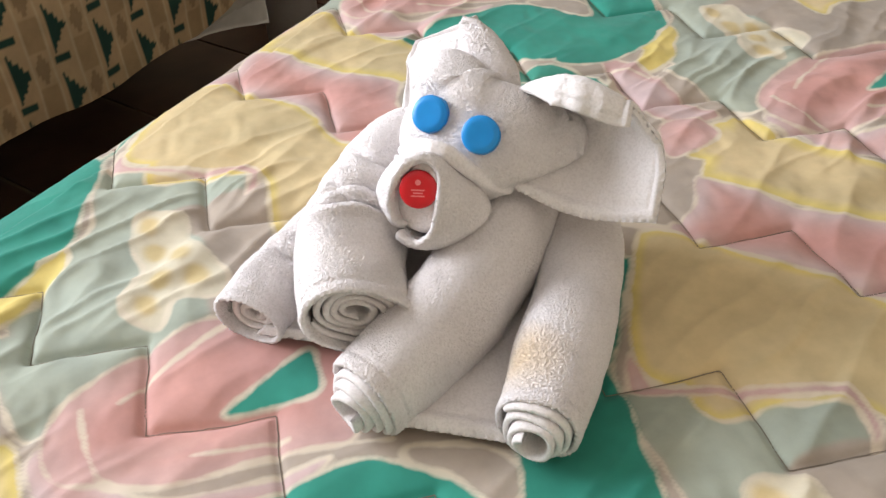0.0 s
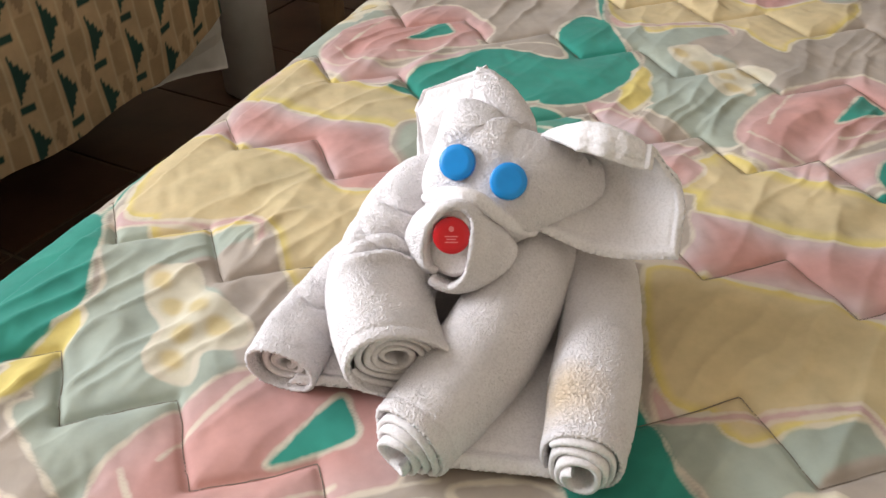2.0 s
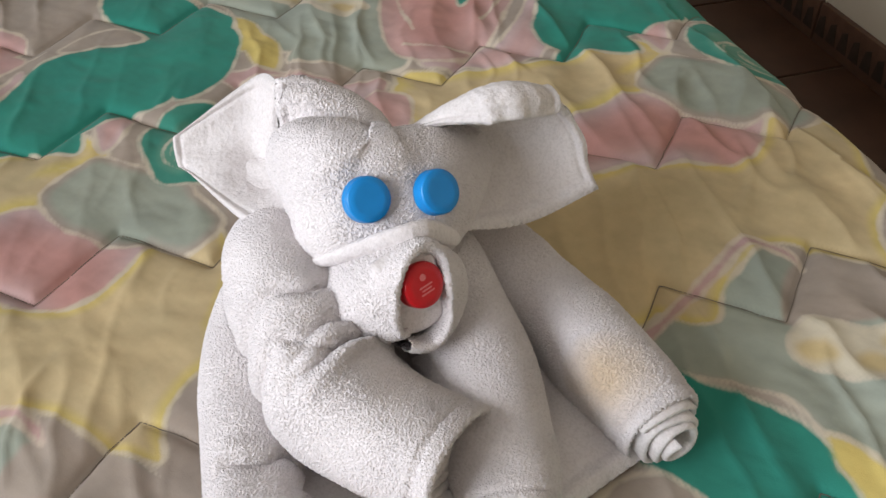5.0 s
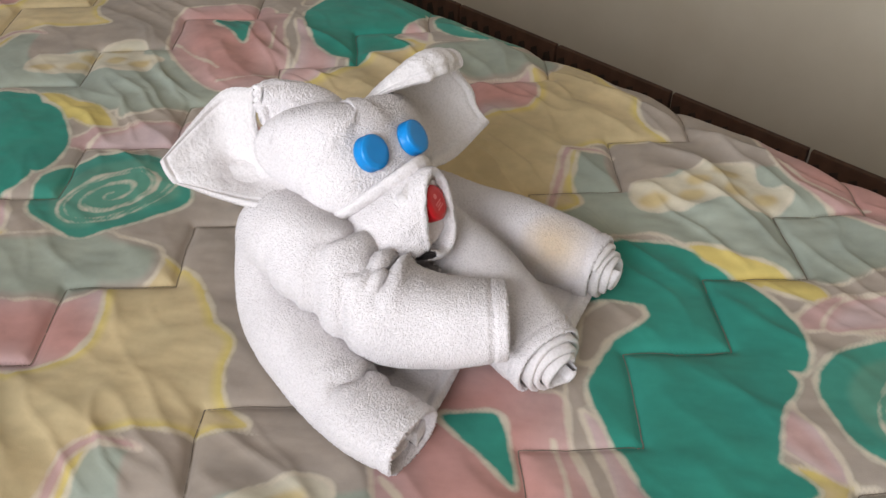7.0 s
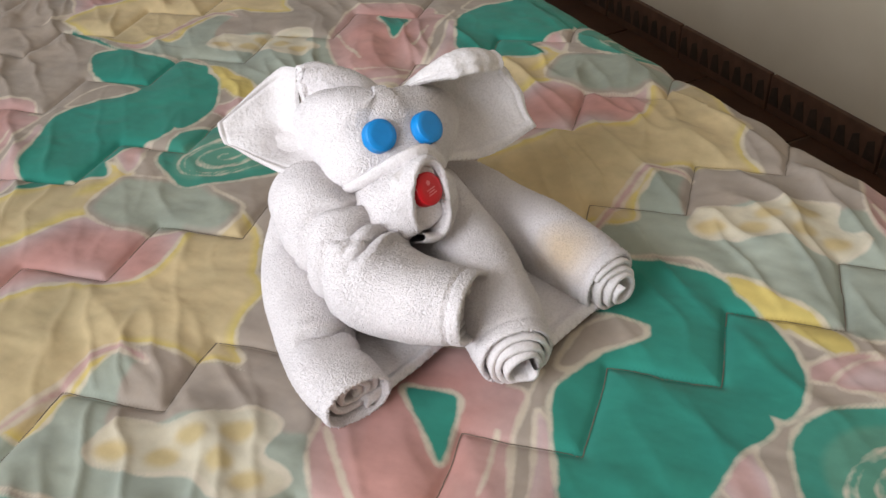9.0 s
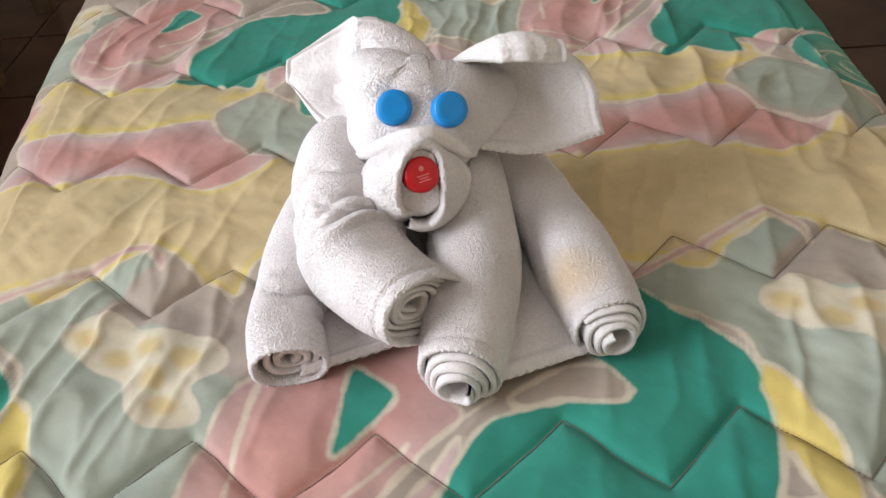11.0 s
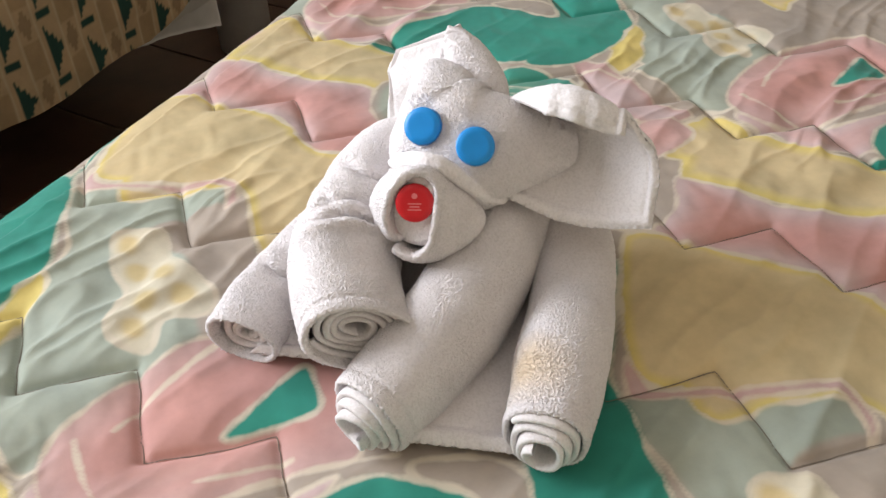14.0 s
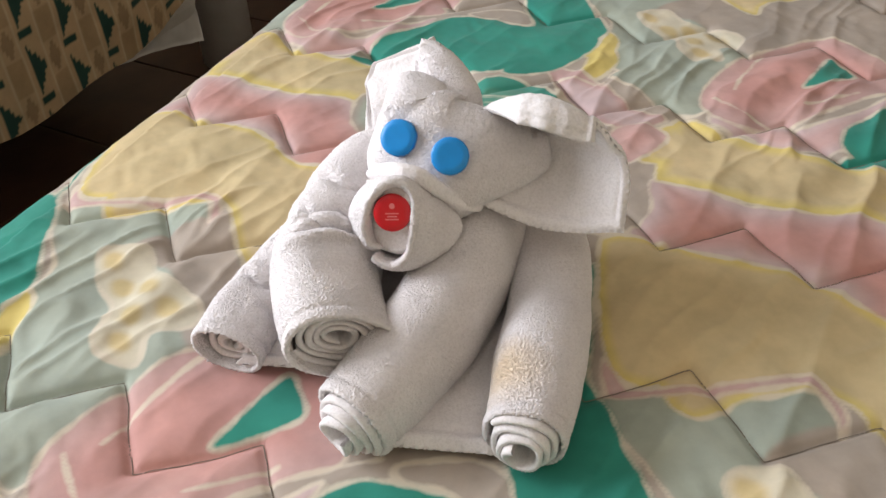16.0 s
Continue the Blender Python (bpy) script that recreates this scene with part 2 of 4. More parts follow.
def hashed(i, j, k):
    h = (i * 374761393 + j * 668265263 + k * 1274126177) & 0xFFFFFFFF
    h = ((h ^ (h >> 13)) * 1274126177) & 0xFFFFFFFF
    return ((h ^ (h >> 16)) & 0xFFFF) / 65535.0


def value_noise(p, scale):
    """Smooth noise between -1 and 1 at the rows of p, with features of about 1 / scale metres."""
    q = np.asarray(p, float) * scale + 137.0
    base = np.floor(q).astype(np.int64)
    f = q - base
    f = f * f * (3 - 2 * f)
    total = np.zeros(len(q))
    for a in (0, 1):
        for b in (0, 1):
            for c in (0, 1):
                w = np.where(a, f[:, 0], 1 - f[:, 0]) * np.where(b, f[:, 1], 1 - f[:, 1]) * np.where(c, f[:, 2], 1 - f[:, 2])
                total += w * hashed(base[:, 0] + a, base[:, 1] + b, base[:, 2] + c)
    return total * 2 - 1


def layered(p, scale, octaves=3):
    return sum(value_noise(p, scale * 2 ** o) * 0.55 ** o for o in range(octaves))


def spline(points, count):
    """Points spaced evenly along a smooth curve through the given rows (of any width)."""
    p = np.asarray(points, float)
    p = np.vstack([2 * p[0] - p[1], p, 2 * p[-1] - p[-2]])
    fine = []
    for i in range(1, len(p) - 2):
        for u in np.linspace(0, 1, 40, endpoint=i == len(p) - 3):
            fine.append(0.5 * (2 * p[i] + (p[i + 1] - p[i - 1]) * u + (2 * p[i - 1] - 5 * p[i] + 4 * p[i + 1] - p[i + 2]) * u * u
                               + (3 * p[i] - p[i - 1] - 3 * p[i + 1] + p[i + 2]) * u ** 3))
    fine = np.array(fine)
    run = np.concatenate([[0], np.cumsum(np.linalg.norm(np.diff(fine[:, :3], axis=0), axis=1))])
    at = np.linspace(0, run[-1], count)
    return np.stack([np.interp(at, run, fine[:, k]) for k in range(fine.shape[1])], 1)


def unit(v):
    return v / np.maximum(np.linalg.norm(v, axis=-1, keepdims=True), 1e-9)


def grid_faces(rows, cols, wrap=False):
    faces = []
    for i in range(rows - 1):
        for j in range(cols if wrap else cols - 1):
            k = (j + 1) % cols
            faces.append((i * cols + j, i * cols + k, (i + 1) * cols + k, (i + 1) * cols + j))
    return faces


def grid_normals(v, rows, cols, wrap):
    g = v.reshape(rows, cols, 3)
    du = np.gradient(g, axis=0)
    dv = (np.roll(g, -1, 1) - np.roll(g, 1, 1)) if wrap else np.gradient(g, axis=1)
    return unit(np.cross(dv, du)).reshape(-1, 3)


def pile(v, normals, amount):
    """Towelling stands up a little, in tufts."""
    return v + normals * (amount * (0.6 * value_noise(v, 260) + 0.5 * value_noise(v, 480) + 0.4 * value_noise(v, 45)))[:, None]


def frames_along(c, side0):
    t = unit(np.gradient(c, axis=0))
    side = [unit(np.asarray(side0, float) - t[0] * np.dot(side0, t[0]))]
    for i in range(1, len(c)):
        s = side[-1] - t[i] * np.dot(side[-1], t[i])
        side.append(unit(s))
    side = np.array(side)
    return t, side, np.cross(t, side)


# ---- the towel animal ----
def towel_roll(name, rows, side0, parent, label, start=None, end=None, creases=(), folds=(), inside=(0, 0, 1)):
    """A rolled towel along rows of x, y, z, half width, half height. start, end: turns of the roll that show at that end and
    how far each turn stands out (+) or lies back (-), in metres. creases: places along it (0 to 1), width, depth, angle round it."""
    length = np.linalg.norm(np.diff(np.asarray(rows)[:, :3], axis=0), axis=1).sum()
    count, around = int(length / 0.0016), 132
    p = spline(rows, count)
    c, a, b = p[:, :3], p[:, 3], p[:, 4]
    t, side, up = frames_along(c, side0)
    angle = np.linspace(0, 2 * math.pi, around, endpoint=False)
    ca, sa = np.cos(angle), np.sin(angle)
    power = 2.0 / 2.25
    px, py = np.sign(ca) * np.abs(ca) ** power, np.sign(sa) * np.abs(sa) ** power
    along = np.linspace(0, 1, count)
    grow = np.ones((count, around))
    for at, width, depth, where, spread in creases:
        round_to = np.abs((angle - where + math.pi) % (2 * math.pi) - math.pi)
        bent = at + 0.02 * np.sin(angle * 2)
        grow -= depth * np.exp(-((along[:, None] - bent[None]) / width) ** 2) * np.exp(-(round_to[None] / spread) ** 2)
    # the hem is pulled in along its stitching
    for d in (along * length, (1 - along) * length):
        grow -= (0.045 * np.exp(-((d - 0.0085) / 0.0016) ** 2))[:, None]
    v = c[:, None] + (side[:, None] * px[None, :, None] * a[:, None, None] + up[:, None] * py[None, :, None] * b[:, None, None]) * grow[..., None]
    v = v.reshape(-1, 3)
    if folds:
        facing = np.clip(grid_normals(v, count, around, True) @ unit(np.array(inside, float)) * 1.3, 0, 1).reshape(count, around)
        sink = np.zeros((count, around))
        for at, width, depth, slant in folds:
            bent = along[:, None] - at - slant * facing + 0.006 * np.sin(angle * 5 + at * 90)[None]
            sink += depth * (np.exp(-(bent / width) ** 2) - 0.45 * np.exp(-((bent - 2.2 * width) / (1.4 * width)) ** 2))
        v = v - grid_normals(v, count, around, True) * (sink * facing).reshape(-1, 1)
    v = v + grid_normals(v, count, around, True) * (0.0026 * value_noise(v, 22) + 0.0005 * value_noise(v, 70))[:, None]
    v[:, 2] = np.maximum(v[:, 2], 0.0065)
    rings = v.reshape(count, around, 3)
    lip_in = []
    for i, sign in ((0, -1), (count - 1, 1)):
        shrink = [(0.975, 0.0014), (0.93, 0.0018), (0.895, 0.0006), (0.88, -0.005), (0.87, -0.03)]
        stitches = (0.0004 * np.sin(angle * 40))[:, None]
        lip_in.append([c[i] + (rings[i] - c[i]) * k + t[i] * sign * (push + stitches) for k, push in shrink])
    stack = np.concatenate([np.array(lip_in[0][::-1]), rings, np.array(lip_in[1])])
    roll = mesh_object(name, stack.reshape(-1, 3), grid_faces(len(stack), around, True), TERRY, parent, label, tufted=True)
    for i, sign, turns in ((0, -1, start), (count - 1, 1, end)):
        if turns:
            winding(c[i], t[i] * sign, rings[i] - c[i], *turns, roll)
    return roll


def winding(c, out, ring, turns, step, first, parent):
    """The inner turns of a rolled towel, as one thin sheet wound up, with the hem as its rim."""
    steps = int(turns * 72)
    theta = np.linspace(0, 2 * math.pi * turns, steps)
    turn = theta / (2 * math.pi)
    ring = ring - out * (ring @ out)[:, None]
    at = (theta + (3.7 if step > 0 else 0.6)) / (2 * math.pi) * len(ring)
    k0 = np.floor(at).astype(int)
    f = (at - k0)[:, None]
    spoke = ring[k0 % len(ring)] * (1 - f) + ring[(k0 + 1) % len(ring)] * f
    small = np.linalg.norm(ring, axis=1).min()
    thick = min(0.0036, small * 0.62 / (turns + 0.8))
    shrink = 0.90 - (turn / turns) * (0.50 if step > 0 else 0.64) + 0.014 * np.sin(theta * 1.3 + 1) + 0.01 * np.sin(theta * 3.1)
    inner = shrink - thick / small
    lift = first + step * turn + 0.0011 * np.sin(theta * 1.7) + 0.0004 * np.sin(theta * 30)
    profile = [(1, -0.03), (1, -0.008), (0.93, -0.006), (1, -0.004), (1.0, 0.0), (0.75, 0.0012), (0.3, 0.0012), (0, 0.0), (0, -0.004), (0, -0.03)]
    v = []
    for k, depth in profile:
        r = (inner + (shrink - inner) * k)[:, None]
        v.append(c + out * (lift + depth)[:, None] + spoke * r)
    v = np.array(v).reshape(-1, 3)
    v[:, 2] = np.maximum(v[:, 2], 0.0075)
    return mesh_object("rolled_hem", v, grid_faces(len(profile), steps), TERRY_FLAT, parent)


def sheet(name, patch, thick, parent, label="", mat=None, hem=0.0, ripple=0.0012, loops=False):
    """A double layer of towel over a grid of places (rows, cols, 3), with a rounded rim."""
    rows, cols = patch.shape[:2]
    flat = patch.reshape(-1, 3)
    nrm = grid_normals(flat, rows, cols, False)
    u, w = np.meshgrid(np.linspace(0, 1, rows), np.linspace(0, 1, cols), indexing="ij")
    rim = np.minimum(np.minimum(u, 1 - u) * rows, np.minimum(w, 1 - w) * cols).ravel()
    swell = np.clip(rim / 3.0, 0, 1) ** 0.5
    if hem:
        # a flat hem: thick at the rim, pinched along its stitching, whipped at the edge
        swell = swell * (1 + hem * (np.exp(-((rim - 3.0) / 2.2) ** 2) - 0.9 * np.exp(-((rim - 7.5) / 1.3) ** 2)))
        edge = np.exp(-(rim / 1.6) ** 2)
        swell = swell + edge * 0.28 * np.sin(2 * math.pi * (u * rows + w * cols).ravel() / 6.0)
    flat = flat + nrm * (ripple * layered(flat, 40, 2))[:, None]
    top = pile(flat + nrm * (thick / 2 * swell)[:, None], nrm, 0.0004)
    low = pile(flat - nrm * (thick / 2 * swell)[:, None], nrm, 0.0004)
    faces = grid_faces(rows, cols)
    n = rows * cols
    faces = faces + [(d + n, c + n, b + n, a + n) for a, b, c, d in faces]
    ring = [j for j in range(cols)] + [i * cols + cols - 1 for i in range(1, rows)] + [(rows - 1) * cols + j for j in range(cols - 2, -1, -1)] + [i * cols for i in range(rows - 2, 0, -1)]
    faces += [(ring[k], ring[k] + n, ring[(k + 1) % len(ring)] + n, ring[(k + 1) % len(ring)]) for k in range(len(ring))]
    return mesh_object(name, np.vstack([top, low]), faces, mat or TERRY, parent, label, tufted=loops)


def coons(low, high, left, right, rows, cols):
    """A grid between four smooth edges: low and high run along the columns, left and right along the rows."""
    lo, hi, le, ri = spline(low, cols), spline(high, cols), spline(left, rows), spline(right, rows)
    u, w = np.linspace(0, 1, rows)[:, None, None], np.linspace(0, 1, cols)[None, :, None]
    return ((1 - u) * lo[None] + u * hi[None] + (1 - w) * le[:, None] + w * ri[:, None]
            - ((1 - u) * (1 - w) * lo[0] + (1 - u) * w * lo[-1] + u * (1 - w) * hi[0] + u * w * hi[-1]))


body = thing("rolled_towel", "white terry towel rolled into a four-legged body lying on the comforter", "towel", (0, 0.47, 0.01))
body_inv = Matrix.Translation((0, -0.47, -0.01))


def settle(ob, inv):
    """Keeps a part where its vertices are when its thing's base is elsewhere."""
    ob.matrix_parent_inverse = inv
    return ob


left_roll = settle(towel_roll("leg_roll", [
    (-0.137, 0.461, 0.027, 0.0265, 0.0195), (-0.118, 0.500, 0.030, 0.026, 0.022), (-0.086, 0.541, 0.038, 0.027, 0.029), (-0.044, 0.572, 0.044, 0.029, 0.031),
    (-0.006, 0.584, 0.064, 0.031, 0.029), (-0.018, 0.568, 0.090, 0.034, 0.031), (-0.044, 0.533, 0.083, 0.037, 0.034), (-0.061, 0.492, 0.069, 0.037, 0.034),
    (-0.061, 0.452, 0.065, 0.037, 0.030), (-0.055, 0.413, 0.066, 0.039, 0.0255)], (-0.9, -0.4, 0), body,
    "two legs of one long roll, bent back on itself", (2.6, -0.0012, -0.006), (4.2, -0.0008, -0.007),
    [(0.70, 0.014, 0.16, 0.6, 1.3), (0.66, 0.009, 0.12, 1.8, 1.0), (0.755, 0.011, 0.15, 0.4, 1.1), (0.79, 0.012, 0.08, 2.6, 1.0), (0.10, 0.012, 0.16, 3.0, 0.8), (0.60, 0.010, 0.12, 1.4, 1.2)],
    [(0.805, 0.010, 0.0075, -0.02), (0.765, 0.008, 0.0050, 0.01), (0.725, 0.010, 0.0060, 0.02), (0.685, 0.008, 0.0045, 0.0), (0.13, 0.010, 0.005, 0.0)], (0.55, -0.1, 0.8)), body_inv)
right_roll = settle(towel_roll("leg_roll", [
    (0.0505, 0.3495, 0.0335, 0.0262, 0.0262), (0.066, 0.388, 0.036, 0.0275, 0.0285), (0.087, 0.447, 0.038, 0.029, 0.030), (0.098, 0.503, 0.044, 0.029, 0.031),
    (0.092, 0.548, 0.054, 0.032, 0.030), (0.070, 0.548, 0.076, 0.034, 0.028), (0.047, 0.505, 0.066, 0.037, 0.031), (0.015, 0.455, 0.050, 0.036, 0.033),
    (-0.024, 0.410, 0.038, 0.031, 0.030), (-0.0525, 0.3815, 0.0315, 0.028, 0.0270)], (0.9, -0.4, 0), body,
    "two legs of one long roll, bent back on itself", (3.1, 0.0046, 0.0035), (3.2, 0.0046, 0.0035),
    [(0.72, 0.03, 0.08, 1.5, 0.9), (0.66, 0.008, 0.07, 1.2, 1.0), (0.62, 0.010, 0.08, 1.6, 0.9)]), body_inv)

# The flat middle of the towel between the rolls, on the bed.
for front, rear in (([(-0.132, 0.458, 0.018), (-0.095, 0.449, 0.017), (-0.030, 0.434, 0.018)], [(-0.075, 0.56, 0.03), (-0.02, 0.555, 0.03), (0.03, 0.53, 0.03)]),
                    ([(-0.045, 0.372, 0.016), (-0.002, 0.3625, 0.016), (0.040, 0.350, 0.016)], [(0.02, 0.545, 0.034), (0.05, 0.54, 0.034), (0.09, 0.52, 0.034)])):
    base_patch = coons(front, rear, [front[0], tuple((a + b) / 2 for a, b in zip(front[0], rear[0])), rear[0]], [front[-1], tuple((a + b) / 2 for a, b in zip(front[-1], rear[-1])), rear[-1]], 100, 70)
    settle(sheet("flat_middle", base_patch, 0.007, body, "flat hemmed edge between the legs", TERRY_FLAT, 0.5), body_inv)

head = thing("folded_towel", "small white towel folded into a dog-like head with floppy ears", "towel", (0.02, 0.53, 0.10))
head_inv = Matrix.Translation((-0.02, -0.53, -0.10))


def skull():
    """The thick fold across the brow: a bent loaf, narrow at both ends."""
    rows = [(0.011, 0.599, 0.143, 0.006, 0.008), (0.012, 0.582, 0.141, 0.017, 0.023), (0.011, 0.555, 0.140, 0.026, 0.035), (0.0115, 0.5355, 0.1336, 0.030, 0.042),
            (0.031, 0.518, 0.130, 0.032, 0.041), (0.060, 0.512, 0.133, 0.024, 0.029), (0.084, 0.512, 0.131, 0.016, 0.018), (0.099, 0.514, 0.129, 0.007, 0.008)]
    count, around = 150, 150
    p = spline(rows, count)
    c = p[:, :3]
    t = unit(np.gradient(c, axis=0))
    n = unit(np.cross(t, unit(np.array((0.2, 0.55, 0.8)))))
    up = np.cross(n, t)
    angle = -np.linspace(0, 2 * math.pi, around, endpoint=False)
    power = 2.0 / 2.7
    px, py = np.sign(np.cos(angle)) * np.abs(np.cos(angle)) ** power, np.sign(np.sin(angle)) * np.abs(np.sin(angle)) ** power
    along = np.linspace(0, 1, count)
    close = np.minimum(1, np.minimum(along, 1 - along) / 0.03) ** 0.5
    grow = close[:, None] * np.ones((1, around))
    # pleats where the cloth is tucked in at the ends
    for at, width, depth, where, spread in ((0.09, 0.010, 0.14, 0.6, 0.5), (0.88, 0.012, 0.20, 1.0, 0.5), (0.82, 0.012, 0.10, 0.9, 0.6)):
        round_to = np.abs((angle - where + math.pi) % (2 * math.pi) - math.pi)
        grow = grow - depth * np.exp(-((along[:, None] - at - 0.03 * np.sin(angle * 2)[None]) / width) ** 2) * np.exp(-(round_to[None] / spread) ** 2)
    v = c[:, None] + (n[:, None] * px[None, :, None] * p[:, 3, None, None] + up[:, None] * py[None, :, None] * p[:, 4, None, None]) * grow[..., None]
    v = v.reshape(-1, 3)
    v = v + grid_normals(v, count, around, True) * (0.0020 * value_noise(v, 38) + 0.0006 * value_noise(v, 90))[:, None]
    stack = np.concatenate([np.tile(c[0], (1, around, 1)), v.reshape(count, around, 3), np.tile(c[-1], (1, around, 1))])
    return settle(mesh_object("skull", stack.reshape(-1, 3), grid_faces(len(stack), around, True), TERRY, head, tufted=True), head_inv)


skull()


def muzzle():
    """The open snout: a strip of towel wound once, narrow at the lip, wide behind, its ends overlapping below."""
    lip = spline([(-0.0235, 0.4710, 0.0935), (-0.0320, 0.4700, 0.1000), (-0.0350, 0.4715, 0.1150), (-0.0290, 0.4740, 0.1330), (-0.0180, 0.4745, 0.1450), (-0.0060, 0.4715, 0.1475),
                  (0.0020, 0.4650, 0.1390), (0.0010, 0.4580, 0.1180), (-0.0050, 0.4545, 0.0980), (-0.0150, 0.4555, 0.0880), (-0.0240, 0.4600, 0.0880), (-0.0300, 0.4650, 0.0915)], 150)
    rear = spline([(-0.012, 0.512, 0.066), (-0.021, 0.525, 0.070), (-0.026, 0.532, 0.086), (-0.021, 0.529, 0.107), (-0.010, 0.512, 0.122), (0.006, 0.498, 0.127),
                   (0.022, 0.486, 0.119), (0.031, 0.479, 0.104), (0.0265, 0.474, 0.0895), (0.012, 0.480, 0.080), (0.000, 0.492, 0.072), (-0.010, 0.505, 0.066)], 150)
    middle = (lip + rear) / 2
    core = middle.mean(0)
    out = unit(middle - core)
    w = np.linspace(0, 1, 150)
    # fuller on the flanks than over the bridge
    belly = 0.001 + 0.013 * np.exp(-((w - 0.15) / 0.13) ** 2) + 0.005 * np.exp(-((w - 0.75) / 0.16) ** 2)
    grid = []
    for u in np.linspace(0, 1, 60):
        grid.append(lip * (1 - u) + rear * u + out * (belly * (math.sin(math.pi * u ** 0.8)))[:, None])
    outer = np.array(grid)[::-1]
    centre = lip.mean(0)
    inward = unit(centre - lip)
    axis = unit(rear.mean(0) - centre)
    rim = [lip + inward * i - axis * o for o, i in ((0.0016, 0.0006), (0.0026, 0.0020), (0.0022, 0.0036), (0.0004, 0.0046))]
    inner = [lip + inward * (0.0048 + 0.002 * k) + axis * 0.040 * k for k in np.linspace(0.05, 1, 26)]
    v = np.concatenate([outer, np.array(rim), np.array(inner)])
    rows, cols = v.shape[:2]
    v = v.reshape(-1, 3)
    nrm = grid_normals(v, rows, cols, False)
    v = v + nrm * (0.0012 * value_noise(v, 50) + 0.0005 * value_noise(v, 110))[:, None]
    return settle(mesh_object("muzzle", v, [f[::-1] for f in grid_faces(rows, cols)], TERRY, head, "folded cuff of towel, open in front", tufted=True), head_inv)


muzzle()
settle(sheet("muzzle_lining", coons([(-0.026, 0.480, 0.092), (-0.013, 0.469, 0.090), (0.000, 0.464, 0.096)], [(-0.028, 0.490, 0.138), (-0.010, 0.483, 0.142), (0.004, 0.475, 0.137)],
             [(-0.026, 0.480, 0.092), (-0.028, 0.490, 0.138)], [(0.000, 0.464, 0.096), (0.004, 0.475, 0.137)], 30, 30), 0.012, head), head_inv)


def neck_fold(points, width, lift):
    """A flat turned edge laid over the head above the muzzle."""
    p = spline(points, 90)[:, :3]
    t = unit(np.gradient(p, axis=0))
    away = unit(p - np.array((0.012, 0.545, 0.125)))
    side = unit(np.cross(t, away))
    k = np.linspace(-1, 1, 16)
    taper = np.sin(np.linspace(0.25, math.pi - 0.25, 90)) ** 0.5
    grid = p[:, None] + side[:, None] * (k[None, :, None] * width * taper[:, None, None]) + away[:, None] * ((lift * (1 - k ** 2))[None, :, None] * taper[:, None, None])
    return settle(sheet("neck_fold", grid, 0.004, head, "narrow turned edge above the muzzle", TERRY, 0.0, 0.0004), head_inv)


neck_fold([(-0.0250, 0.5400, 0.1085), (-0.0225, 0.5230, 0.1205), (-0.0165, 0.5040, 0.1345), (-0.0080, 0.4880, 0.1440), (0.0050, 0.4800, 0.1440), (0.0200, 0.4800, 0.1300), (0.0340, 0.4830, 0.1160), (0.0480, 0.4900, 0.1060)], 0.0055, 0.0024)

# Ears: the towel's free corners.
gu, gw = np.meshgrid(np.linspace(0, 1, 90), np.linspace(0, 1, 120), indexing="ij")
EAR_L = ([(-0.0246, 0.5390, 0.1100), (-0.0255, 0.5900, 0.1135), (-0.0188, 0.6500, 0.1235)], [(0.0235, 0.5990, 0.1800), (0.0320, 0.6300, 0.1670), (-0.0133, 0.6597, 0.1362)],
         [(-0.0246, 0.5390, 0.1100), (0.0080, 0.5780, 0.1260), (0.0160, 0.5970, 0.1480), (0.0235, 0.5990, 0.1800)], [(-0.0188, 0.6500, 0.1235), (-0.0170, 0.6555, 0.1295), (-0.0133, 0.6597, 0.1362)])
ear_left = coons(*EAR_L, 90, 120)
dent = np.exp(-(((gu - 0.42) / 0.20) ** 2 + ((gw - 0.40) / 0.17) ** 2)) * 0.014 + np.exp(-(((gu - 0.30) / 0.05) ** 2 + ((gw - 0.45) / 0.20) ** 2)) * 0.003
ear_left = ear_left + dent[..., None] * np.array((0.70, 0.15, -0.35))
ear_left = ear_left + (0.0022 * np.sin(gu * 11 + gw * 5) * np.sin(gw * math.pi) * np.sin(gu * math.pi))[..., None] * np.array((-0.6, -0.3, 0.5))
settle(sheet("ear", ear_left, 0.0042, head, "floppy hemmed corner standing out", TERRY_FLAT, 0.5, 0.0012), head_inv)
# the second layer of the same corner, a little lower
under_layer = coons(*[[(x + 0.004, y - 0.001, z - 0.0045) for x, y, z in edge] for edge in EAR_L], 50, 70)[:26]
settle(sheet("ear_lining", under_layer, 0.0036, head, "second hemmed layer under the ear", TERRY_FLAT, 0.4, 0.0012), head_inv)
# its top folded back to the crown
fold_patch = coons([(0.0235, 0.6000, 0.1805), (0.0200, 0.5990, 0.1660), (0.0150, 0.5900, 0.1480)], [(0.0440, 0.5480, 0.1380), (0.0340, 0.5440, 0.1400), (0.0220, 0.5480, 0.1400)],
                   [(0.0235, 0.6000, 0.1805), (0.0380, 0.5830, 0.1760), (0.0440, 0.5480, 0.1380)], [(0.0150, 0.5900, 0.1480), (0.0180, 0.5700, 0.1580), (0.0220, 0.5480, 0.1400)], 60, 50)
fu, fw = np.meshgrid(np.linspace(0, 1, 60), np.linspace(0, 1, 50), indexing="ij")
fold_patch = fold_patch + (0.008 * np.sin(fu * math.pi * 0.9 + 0.2) * np.sin(fw * math.pi) + 0.0016 * np.sin(fw * 14 + 3 * fu))[..., None] * np.array((-0.35, -0.25, 0.6))
